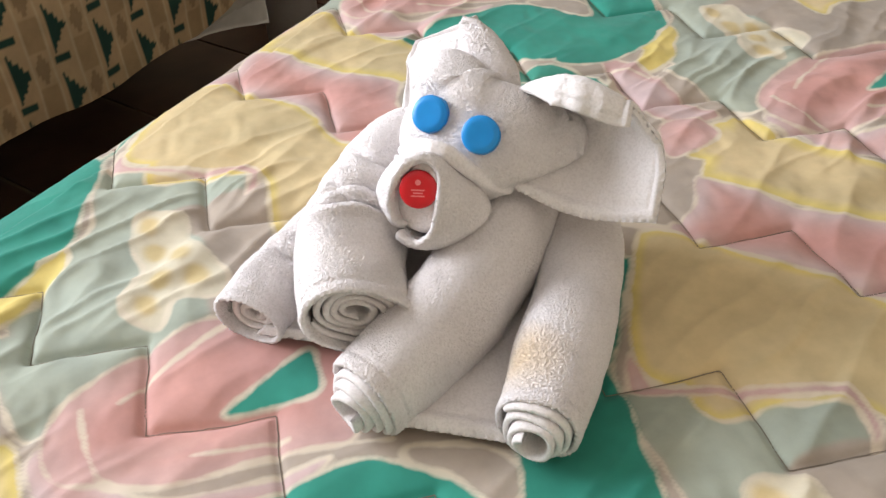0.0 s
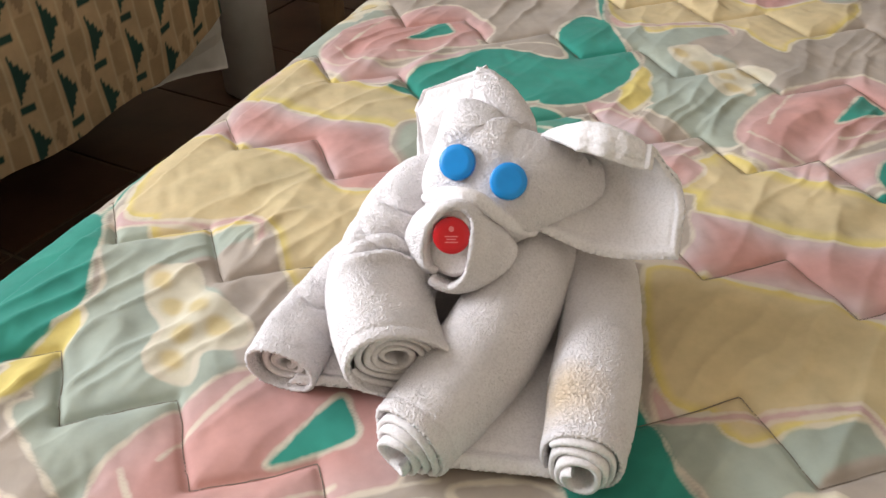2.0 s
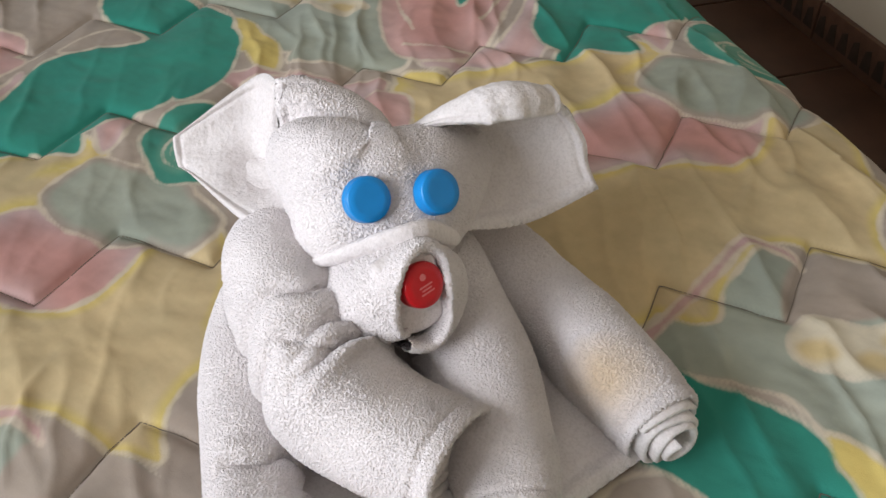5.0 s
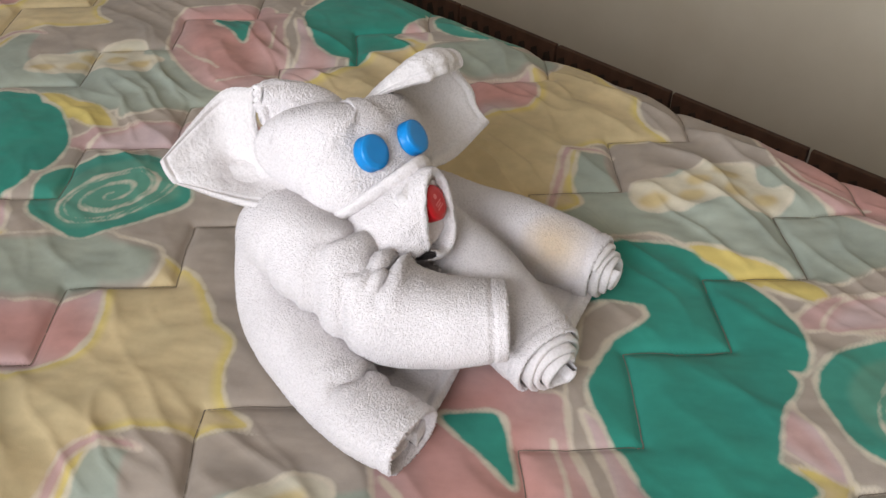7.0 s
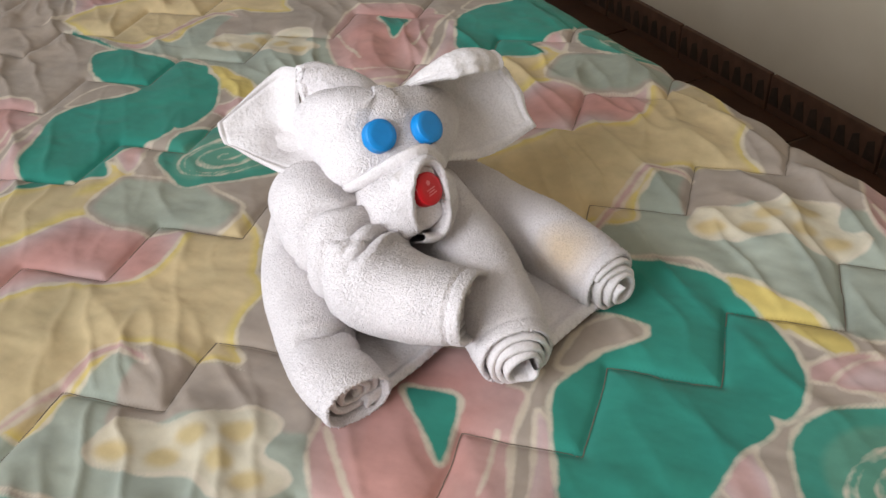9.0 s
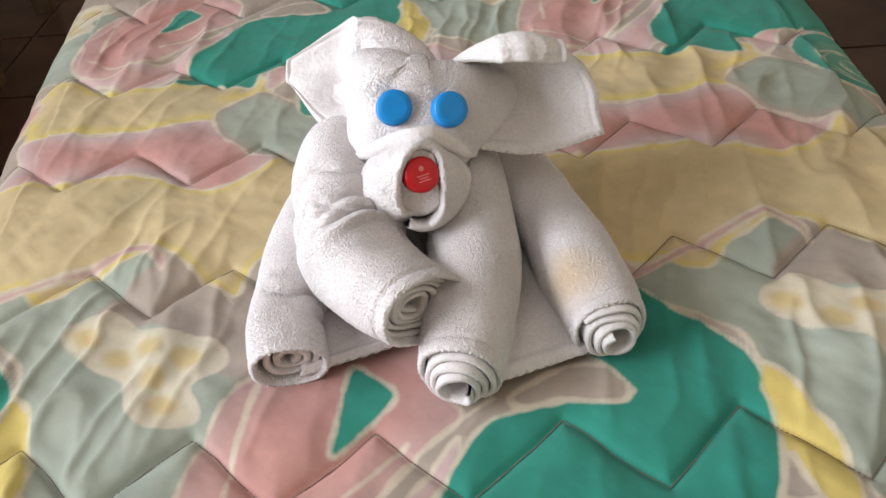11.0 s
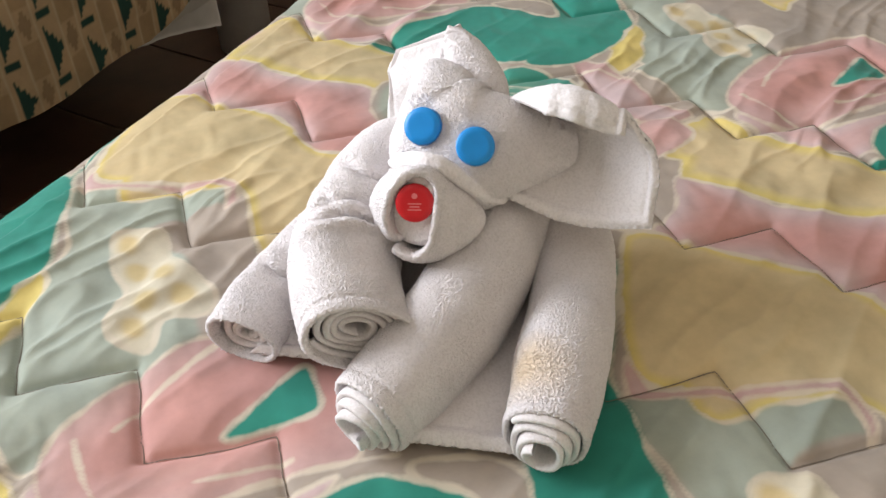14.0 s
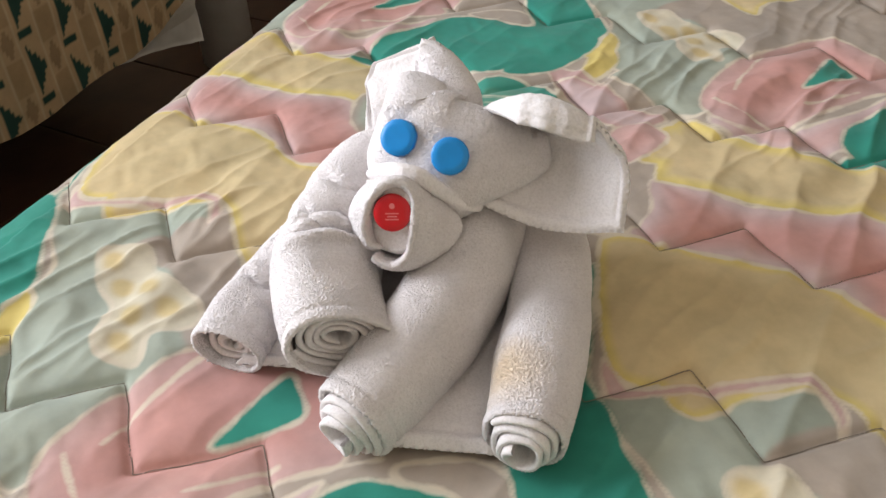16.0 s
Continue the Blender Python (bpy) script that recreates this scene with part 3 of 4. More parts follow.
settle(sheet("ear_fold", fold_patch, 0.005, head, "turned-over fold at the top of the ear", TERRY, 0.4, 0.0016, True), head_inv)
settle(towel_roll("ear_fold", [(0.046, 0.545, 0.140, 0.011, 0.012), (0.043, 0.560, 0.156, 0.013, 0.013), (0.034, 0.580, 0.168, 0.013, 0.012), (0.0275, 0.594, 0.1735, 0.010, 0.008)],
       (0.5, 0.3, 0.4), head, "thick roll behind the ear"), head_inv)

ear_right = coons([(0.046, 0.486, 0.112), (0.088, 0.470, 0.096), (0.1345, 0.4482, 0.1050)], [(0.046, 0.540, 0.150), (0.084, 0.505, 0.177), (0.121, 0.4825, 0.1690)],
                  [(0.046, 0.486, 0.112), (0.062, 0.520, 0.125), (0.046, 0.540, 0.150)], [(0.1345, 0.4482, 0.1050), (0.1345, 0.4600, 0.1400), (0.121, 0.4825, 0.1690)], 90, 120)
ear_right = ear_right + (np.sin(gu * math.pi) * (0.35 + 0.65 * np.sin(gw * math.pi)) * 0.030)[..., None] * np.array((0.45, 0.80, 0.05))
ear_right = ear_right + (0.0018 * np.sin(gu * 17 + 2 * gw) * gw ** 2)[..., None] * np.array((-0.3, -0.9, 0.0))
# its top edge curls forward and down
curl = np.linspace(0.08, 1, 34)[:, None] * np.interp(np.linspace(0, 1, 120), [0, 0.12, 0.5, 0.85, 1], [0.6, 1.6, 3.4, 3.9, 3.6])[None]
rho = np.interp(np.linspace(0, 1, 120), [0, 0.25, 0.5, 0.8, 1], [0.003, 0.008, 0.0115, 0.0095, 0.0070])[None]
forward, upward = unit(np.array((-0.28, -0.95, 0.0))), np.array((0.0, 0.0, 1.0))
top_edge = ear_right[-1][None]
roll_over = top_edge + forward * (rho * (1 - np.cos(curl)))[..., None] + upward * (rho * np.sin(curl) - 0.004)[..., None]
crimp = 0.0005 * np.sin(np.linspace(0, 1, 120) * 31 + 1.5 * np.sin(np.linspace(0, 9, 120)))
roll_over = roll_over + (crimp[None] * np.linspace(0, 1, 34)[:, None])[..., None] * (upward + forward)
settle(sheet("ear", np.concatenate([ear_right, roll_over]), 0.0044, head, "floppy corner, folded over along its top", TERRY_FLAT, 0.5, 0.0014), head_inv)


# ---- bottle caps ----
def bottle_cap(name, mat, at, normal, label, printed=False):
    cap = thing(name, label, "bottle cap", at, "caps on the towel head")
    cap.matrix_world = Matrix.Translation(at) @ Vector(normal).to_track_quat("Z", "Y").to_matrix().to_4x4()
    ribs, radius, height = 120, 0.0124, 0.0090
    rings = [(0.0, 0.0090, 0.0), (0.6, 0.0090, 0.0), (0.80, 0.0091, 0.0), (0.84, 0.0087, 0.0), (0.90, 0.0086, 0.0), (0.955, 0.0082, 0.0), (0.99, 0.0072, 0.2), (1.0, 0.0062, 1.0),
             (1.0, 0.0022, 1.0), (1.005, 0.0016, 0.0), (1.005, 0.0, 0.0), (0.9, 0.0, 0.0)]
    v, cols = [], ribs
    for k, z, rib in rings:
        for j in range(cols):
            a = 2 * math.pi * j / cols
            r = radius * k - (0.00045 * rib if j % 2 else 0)
            v.append((r * math.cos(a), r * math.sin(a), z - height))
    body_part = mesh_object("shell", v, grid_faces(len(rings), cols, True), mat, cap)
    if printed:
        for k, wide in enumerate((0.0085, 0.0062, 0.0085)):
            bm = bmesh.new()
            box(bm, -wide / 2, wide / 2, -0.0046 + 0.0019 * k, -0.0038 + 0.0019 * k, -0.0002, 0.0002)
            part("print_bar", bm, CAP_PRINT, body_part)
        bm = bmesh.new()
        bmesh.ops.create_cone(bm, segments=20, radius1=0.0018, radius2=0.0018, depth=0.0004, cap_ends=True, matrix=Matrix.Translation((0, 0.0044, 0.0001)))
        part("print_mark", bm, CAP_PRINT, body_part)
    return cap


bottle_cap("bottle_cap", BLUE_CAP, (-0.005, 0.508, 0.1565), (-0.32, -0.75, 0.58), "bright blue plastic screw cap as one eye")
bottle_cap("bottle_cap", BLUE_CAP, (0.0268, 0.4855, 0.1525), (-0.12, -0.80, 0.58), "bright blue plastic screw cap as one eye")
bottle_cap("bottle_cap", RED_CAP, (-0.014, 0.465, 0.127), (-0.14, -0.86, 0.49), "red plastic screw cap with pale print, as the nose", True)


# ---- the comforter ----
TEAL, SAGE, TAUPE = (0.030, 0.255, 0.190), (0.335, 0.365, 0.295), (0.40, 0.335, 0.275)
PINK, ROSE, LILAC = (0.55, 0.355, 0.325), (0.54, 0.285, 0.25), (0.57, 0.425, 0.41)
TAN, YELLOW, CREAM = (0.60, 0.475, 0.265), (0.66, 0.53, 0.17), (0.66, 0.58, 0.46)
REPEAT_A, REPEAT_B = np.array((0.417, -0.295)), np.array((-0.147, -0.662))
SEAM_STEP, SEAM_ROW = np.array((0.098, -0.067)), np.array((0.0, 0.216))
SEAM_PEAK, SEAM_DIP = np.array((-0.113, 0.395)), np.array((0.018, -0.082))


def seam_distance(xy):
    """How far each place lies from the nearest line of the zigzag quilting."""
    basis = np.array((SEAM_STEP, SEAM_ROW)).T
    cell = np.linalg.solve(basis, (xy - SEAM_PEAK).T).T
    local = (basis @ (cell - np.floor(cell)).T).T
    best = np.full(len(xy), 9.0)
    for i in (-1, 0, 1, 2):
        for j in (-1, 0, 1, 2):
            at = basis @ np.array((i, j))
            for a, b in ((at, at + SEAM_DIP), (at + SEAM_DIP, at + SEAM_STEP)):
                d = b - a
                k = np.clip(((local - a) @ d) / (d @ d), 0, 1)
                best = np.minimum(best, np.linalg.norm(local - a - k[:, None] * d, axis=1))
    return best


def closed_curve(points, steps=6):
    p = np.asarray(points, float)
    n, out = len(p), []
    for i in range(n):
        a, b, c, d = p[i - 1], p[i], p[(i + 1) % n], p[(i + 2) % n]
        for u in np.linspace(0, 1, steps, endpoint=False):
            out.append(0.5 * (2 * b + (c - a) * u + (2 * a - 5 * b + 4 * c - d) * u * u + (3 * b - a - 3 * c + d) * u ** 3))
    return np.array(out)


def signed_distance(xy, poly):
    """Distance to a closed outline, negative inside."""
    best, inside = np.full(len(xy), 9.0), np.zeros(len(xy), bool)
    for a, b in zip(poly, np.roll(poly, -1, 0)):
        d = b - a
        k = np.clip(((xy - a) @ d) / max(d @ d, 1e-12), 0, 1)
        best = np.minimum(best, np.linalg.norm(xy - a - k[:, None] * d, axis=1))
        with np.errstate(divide="ignore", invalid="ignore"):
            cross = ((a[1] > xy[:, 1]) != (b[1] > xy[:, 1])) & (xy[:, 0] < (b[0] - a[0]) * (xy[:, 1] - a[1]) / (b[1] - a[1]) + a[0])
        inside ^= cross
    return np.where(inside, -best, best)


class Print:
    """Paints repeating shapes onto the places of a cloth."""

    def __init__(self, xy, ground):
        self.xy, self.tint, self.edge = xy, np.tile(np.array(ground, float), (len(xy), 1)), np.full(len(xy), 1.0)

    def patch(self, colour, points, line=True, rim=None, rim_width=0.008, soft=0.004, centre=None, many=False):
        """Fills one closed shape, or many that run into one another, in every repeat of the print."""
        outlines = [closed_curve(q) for q in (points if many else [points])]
        lo, hi = np.vstack(outlines).min(0) - 0.02, np.vstack(outlines).max(0) + 0.02
        whole = np.full(len(self.xy), 9.0)
        for i in range(-2, 4):
            for j in range(-2, 4):
                at = REPEAT_A * i + REPEAT_B * j
                near = np.nonzero(((self.xy > lo + at) & (self.xy < hi + at)).all(1))[0]
                for q in outlines if len(near) else ():
                    whole[near] = np.minimum(whole[near], signed_distance(self.xy[near] - at, q))
        near = np.nonzero(whole < 0.02)[0]
        sd = whole[near]
        fill = np.clip(0.5 - sd / soft, 0, 1)[:, None]
        paint = np.tile(np.array(colour, float), (len(near), 1))
        if rim:
            k = np.clip(1.3 + sd / rim_width, 0, 1)[:, None]
            paint = paint * (1 - k) + np.array(rim, float) * k
        if centre:
            k = np.clip(-sd / 0.03 - 0.2, 0, 1)[:, None]
            paint = paint * (1 - k) + np.array(centre, float) * k
        self.tint[near] = self.tint[near] * (1 - fill) + paint * fill
        if line:
            self.edge[near] = np.where(sd < 0, -sd, np.minimum(self.edge[near], sd))
        else:
            self.edge[near] = np.where(sd < 0, np.maximum(self.edge[near], -sd + 0.003), self.edge[near])

    def stroke(self, points, width=0.003):
        """A pale resist line by itself."""
        p = spline([(x, y, 0) for x, y in points], max(30, 5 * len(points)))[:, :2]
        lo, hi = p.min(0) - 0.02, p.max(0) + 0.02
        for i in range(-2, 4):
            for j in range(-2, 4):
                at = REPEAT_A * i + REPEAT_B * j
                near = np.nonzero(((self.xy > lo + at) & (self.xy < hi + at)).all(1))[0]
                if len(near):
                    q = self.xy[near] - at
                    best = np.full(len(near), 9.0)
                    for a, b in zip(p[:-1], p[1:]):
                        d = b - a
                        k = np.clip(((q - a) @ d) / max(d @ d, 1e-12), 0, 1)
                        best = np.minimum(best, np.linalg.norm(q - a - k[:, None] * d, axis=1))
                    self.edge[near] = np.minimum(self.edge[near], np.maximum(best - width + 0.003, 0))


def paint_comforter(xy):
    """The print's colours and resist lines at xy: one repeat is painted finely, then laid out over the cloth."""
    basis = np.array((REPEAT_A, REPEAT_B)).T
    na, nb = 380, 500
    fa, fb = np.meshgrid(np.arange(na) / na, np.arange(nb) / nb, indexing="ij")
    pr = Print((basis @ np.stack([fa.ravel(), fb.ravel()])).T, TAUPE)
    pr.patch(SAGE, [[(0.241, 0.393), (0.257, 0.342), (0.281, 0.283), (0.268, 0.229), (0.247, 0.179), (0.232, 0.147), (0.128, 0.143), (0.107, 0.169), (0.092, 0.209), (0.108, 0.255), (0.129, 0.305), (0.117, 0.350), (0.112, 0.398), (0.198, 0.393)], [(-0.297, 0.668), (-0.208, 0.661), (-0.168, 0.646), (-0.153, 0.592), (-0.161, 0.559), (-0.166, 0.499), (-0.205, 0.463), (-0.196, 0.423), (-0.232, 0.395), (-0.268, 0.371), (-0.305, 0.423), (-0.329, 0.464), (-0.301, 0.486), (-0.294, 0.528), (-0.287, 0.593)]], rim=(0.38, 0.37, 0.30), rim_width=0.004, centre=(0.37, 0.41, 0.34), many=True)
    pr.patch(TAUPE, [(0.403, 1.006), (0.429, 0.933), (0.424, 0.860), (0.396, 0.852), (0.375, 0.929), (0.340, 0.985)], line=False)
    pr.patch(PINK, [(-0.258, 0.356), (-0.235, 0.387), (-0.208, 0.345), (-0.181, 0.327), (-0.148, 0.328), (-0.115, 0.339), (-0.074, 0.356), (-0.092, 0.328), (-0.113, 0.314), (-0.136, 0.305), (-0.153, 0.282), (-0.217, 0.288), (-0.242, 0.326)], rim=LILAC, rim_width=0.012)
    pr.patch(PINK, [[(-0.190, 0.418), (-0.152, 0.457), (-0.107, 0.461), (-0.071, 0.448), (-0.061, 0.397), (-0.062, 0.368), (-0.098, 0.362), (-0.135, 0.346), (-0.165, 0.335), (-0.198, 0.333), (-0.214, 0.347), (-0.213, 0.368), (-0.181, 0.377), (-0.191, 0.395)], [(0.408, 0.851), (0.491, 0.867), (0.518, 0.822), (0.523, 0.764), (0.432, 0.725), (0.342, 0.703), (0.311, 0.734), (0.317, 0.774), (0.362, 0.824)]], centre=ROSE, many=True)
    pr.stroke([(-0.237, 0.395), (-0.218, 0.354), (-0.198, 0.335), (-0.166, 0.336), (-0.129, 0.351), (-0.091, 0.364), (-0.039, 0.368)], 0.003)
    pr.stroke([(-0.154, 0.478), (-0.190, 0.438), (-0.214, 0.403)], 0.003)
    pr.stroke([(-0.101, 0.373), (-0.133, 0.364), (-0.160, 0.359)], 0.003)
    pr.patch(PINK, [[(-0.239, 0.858), (-0.212, 0.887), (-0.190, 0.932), (-0.123, 0.873), (-0.048, 0.841), (-0.034, 0.799), (-0.020, 0.763), (-0.007, 0.743), (-0.048, 0.697), (-0.079, 0.688), (-0.104, 0.698), (-0.114, 0.725), (-0.112, 0.766), (-0.158, 0.804), (-0.202, 0.823)], [(0.133, 0.578), (0.182, 0.566), (0.196, 0.551), (0.238, 0.568), (0.283, 0.573), (0.290, 0.544), (0.308, 0.505), (0.323, 0.482), (0.293, 0.438), (0.297, 0.480), (0.259, 0.514), (0.225, 0.531), (0.193, 0.554)], [(0.369, 0.552), (0.391, 0.512), (0.403, 0.433), (0.360, 0.418), (0.321, 0.427), (0.318, 0.463), (0.301, 0.519)]], rim=LILAC, rim_width=0.02, centre=ROSE, many=True)
    pr.patch(TAN, [[(0.131, 0.474), (0.149, 0.552), (0.163, 0.565), (0.193, 0.556), (0.225, 0.531), (0.268, 0.495), (0.305, 0.458), (0.330, 0.423), (0.365, 0.420), (0.428, 0.438), (0.454, 0.423), (0.435, 0.374), (0.382, 0.336), (0.332, 0.315), (0.286, 0.293), (0.273, 0.346), (0.263, 0.399), (0.228, 0.398), (0.253, 0.388), (0.209, 0.390), (0.177, 0.395), (0.138, 0.403), (0.125, 0.421)], [(-0.245, 0.843), (-0.202, 0.821), (-0.158, 0.802), (-0.113, 0.764), (-0.114, 0.723), (-0.104, 0.694), (-0.080, 0.685), (-0.044, 0.694), (-0.021, 0.678), (-0.046, 0.614), (-0.083, 0.608), (-0.108, 0.596), (-0.126, 0.572), (-0.135, 0.585), (-0.143, 0.617), (-0.147, 0.647), (-0.158, 0.663), (-0.185, 0.667), (-0.213, 0.668), (-0.263, 0.671)]], rim=YELLOW, rim_width=0.008, many=True)
    pr.patch(LILAC, [(0.122, 0.429), (0.126, 0.417), (0.138, 0.399), (0.175, 0.392), (0.208, 0.388), (0.250, 0.385), (0.262, 0.358), (0.253, 0.337), (0.253, 0.364), (0.242, 0.378), (0.204, 0.380), (0.158, 0.387), (0.122, 0.392), (0.117, 0.408)], rim=PINK)
    pr.patch(TAN, [[(0.221, 0.671), (0.265, 0.725), (0.292, 0.703), (0.329, 0.674), (0.380, 0.635), (0.412, 0.617), (0.458, 0.598), (0.457, 0.548), (0.438, 0.550), (0.413, 0.562), (0.383, 0.549), (0.367, 0.572), (0.333, 0.573), (0.332, 0.575), (0.288, 0.587), (0.265, 0.628), (0.237, 0.658)], [(-0.189, 0.939), (-0.136, 1.033), (-0.100, 0.982), (-0.061, 0.931), (-0.018, 0.883), (0.030, 0.833), (0.016, 0.819), (-0.026, 0.825), (-0.048, 0.840), (-0.096, 0.858), (-0.132, 0.885), (-0.182, 0.922)]], rim=YELLOW, rim_width=0.013, many=True)
    pr.patch(SAGE, [[(0.392, 0.546), (0.448, 0.552), (0.458, 0.518), (0.476, 0.478), (0.454, 0.432), (0.397, 0.439), (0.385, 0.473), (0.379, 0.501)], [(0.015, 0.821), (0.048, 0.791), (0.048, 0.725), (0.035, 0.699), (-0.002, 0.703), (-0.016, 0.768), (-0.009, 0.800)]], rim=TAUPE, many=True)
    pr.patch(YELLOW, [[(0.114, 0.273), (0.122, 0.253), (0.108, 0.223), (0.093, 0.211), (0.072, 0.218), (0.085, 0.238)], [(0.208, 0.841), (0.227, 0.885), (0.256, 0.901), (0.253, 0.866), (0.225, 0.832)]], centre=(0.60, 0.45, 0.13), many=True)
    pr.patch(PINK, [(-0.067, 0.251), (-0.041, 0.215), (-0.056, 0.209), (-0.087, 0.189), (-0.109, 0.185), (-0.102, 0.206)], rim=LILAC)
    pr.patch(PINK, [(0.028, 0.208), (0.067, 0.175), (0.084, 0.122), (0.032, 0.133), (0.032, 0.168)])
    pr.patch(LILAC, [(0.178, 0.840), (0.216, 0.821), (0.245, 0.761), (0.268, 0.734), (0.233, 0.719), (0.202, 0.746), (0.185, 0.789)], rim=PINK)
    pr.patch(PINK, [(0.212, 0.723), (0.246, 0.728), (0.260, 0.703), (0.229, 0.674), (0.203, 0.669)], centre=ROSE)
    pr.patch(TAUPE, [(-0.027, 0.362), (0.019, 0.358), (0.039, 0.335), (0.032, 0.312), (0.019, 0.312), (-0.001, 0.336), (-0.029, 0.348)], centre=(0.36, 0.31, 0.25))
    pr.patch((0.64, 0.58, 0.44), [(-0.251, 0.610), (-0.213, 0.614), (-0.206, 0.578), (-0.179, 0.549), (-0.163, 0.525), (-0.169, 0.505), (-0.196, 0.499), (-0.203, 0.472), (-0.228, 0.481), (-0.239, 0.502), (-0.233, 0.536), (-0.249, 0.569)], line=True, soft=0.004)
    pr.patch((0.58, 0.46, 0.24), [(-0.233, 0.589), (-0.239, 0.583), (-0.247, 0.590), (-0.248, 0.603), (-0.242, 0.609), (-0.233, 0.603)], line=False, soft=0.006)
    pr.patch((0.58, 0.46, 0.24), [(-0.222, 0.555), (-0.229, 0.550), (-0.237, 0.557), (-0.239, 0.569), (-0.232, 0.574), (-0.223, 0.568)], line=False, soft=0.006)
    pr.patch((0.58, 0.46, 0.24), [(-0.199, 0.548), (-0.207, 0.543), (-0.215, 0.550), (-0.216, 0.562), (-0.209, 0.566), (-0.200, 0.558)], line=False, soft=0.006)
    pr.patch((0.58, 0.46, 0.24), [(-0.178, 0.520), (-0.187, 0.516), (-0.197, 0.523), (-0.198, 0.536), (-0.189, 0.540), (-0.180, 0.532)], line=False, soft=0.006)
    pr.patch((0.58, 0.46, 0.24), [(-0.208, 0.516), (-0.215, 0.512), (-0.223, 0.518), (-0.223, 0.528), (-0.217, 0.533), (-0.208, 0.528)], line=False, soft=0.006)
    pr.patch((0.58, 0.46, 0.24), [(-0.209, 0.487), (-0.217, 0.484), (-0.225, 0.491), (-0.227, 0.502), (-0.219, 0.506), (-0.211, 0.499)], line=False, soft=0.006)
    pr.patch(TEAL, [[(0.127, 0.527), (0.136, 0.535), (0.140, 0.525), (0.120, 0.452), (0.109, 0.404), (0.119, 0.291), (0.097, 0.255), (0.056, 0.228), (0.010, 0.216), (-0.024, 0.218), (-0.048, 0.238), (-0.056, 0.257), (-0.078, 0.253), (-0.096, 0.233), (-0.119, 0.203), (-0.137, 0.225), (-0.158, 0.277), (-0.146, 0.305), (-0.117, 0.323), (-0.081, 0.342), (-0.048, 0.350), (-0.028, 0.347), (-0.002, 0.334), (0.019, 0.311), (0.034, 0.310), (0.049, 0.323), (0.083, 0.333)], [(-0.182, 0.265), (-0.146, 0.276), (-0.103, 0.327), (-0.053, 0.353), (-0.015, 0.331), (0.017, 0.289), (0.003, 0.231), (-0.024, 0.202), (-0.064, 0.220), (-0.125, 0.233)], [(0.041, 0.390), (0.090, 0.435), (0.115, 0.375), (0.102, 0.262), (0.069, 0.218), (0.023, 0.193), (-0.019, 0.199), (0.004, 0.252), (0.029, 0.290), (0.037, 0.323)]], many=True)
    pr.patch(TEAL, [(-0.147, 0.395), (-0.123, 0.422), (-0.096, 0.452), (-0.087, 0.434), (-0.085, 0.410), (-0.109, 0.401)])
    pr.patch((0.05, 0.27, 0.20), [(0.070, 0.840), (0.122, 0.854), (0.158, 0.830), (0.175, 0.787), (0.167, 0.750), (0.117, 0.706), (0.079, 0.727), (0.051, 0.763), (0.043, 0.778), (0.051, 0.806)])
    pr.patch((0.105, 0.30, 0.215), [(0.079, 0.822), (0.112, 0.834), (0.142, 0.818), (0.160, 0.784), (0.152, 0.752), (0.119, 0.719), (0.092, 0.738), (0.068, 0.766), (0.057, 0.781), (0.060, 0.802)], line=False, soft=0.006)
    # a pale spiral inside the teal blot
    wind = np.linspace(0, 2 * math.pi * 2.7, 30)
    for reach, width in ((1.0, 0.0026), (0.86, 0.0018)):
        away = (0.05 + 0.95 * wind / wind[-1]) * reach
        pr.stroke([(0.110 + 0.052 * a * math.cos(w + 0.6) - 0.010 * a * math.sin(w + 0.6), 0.777 - 0.010 * a * math.cos(w) + 0.054 * a * math.sin(w + 0.6)) for a, w in zip(away, wind)], width)
    values = np.column_stack([pr.tint, np.minimum(pr.edge, 0.05)]).reshape(na, nb, 4)
    cell = np.linalg.solve(basis, xy.T)
    a, b = (cell[0] % 1) * na, (cell[1] % 1) * nb
    i, j = np.floor(a).astype(int), np.floor(b).astype(int)
    u, w = (a - i)[:, None], (b - j)[:, None]
    i, j, k, m = i % na, j % nb, (i + 1) % na, (j + 1) % nb
    mixed = (values[i, j] * (1 - u) + values[k, j] * u) * (1 - w) + (values[i, m] * (1 - u) + values[k, m] * u) * w
    return mixed[:, :3], mixed[:, 3]


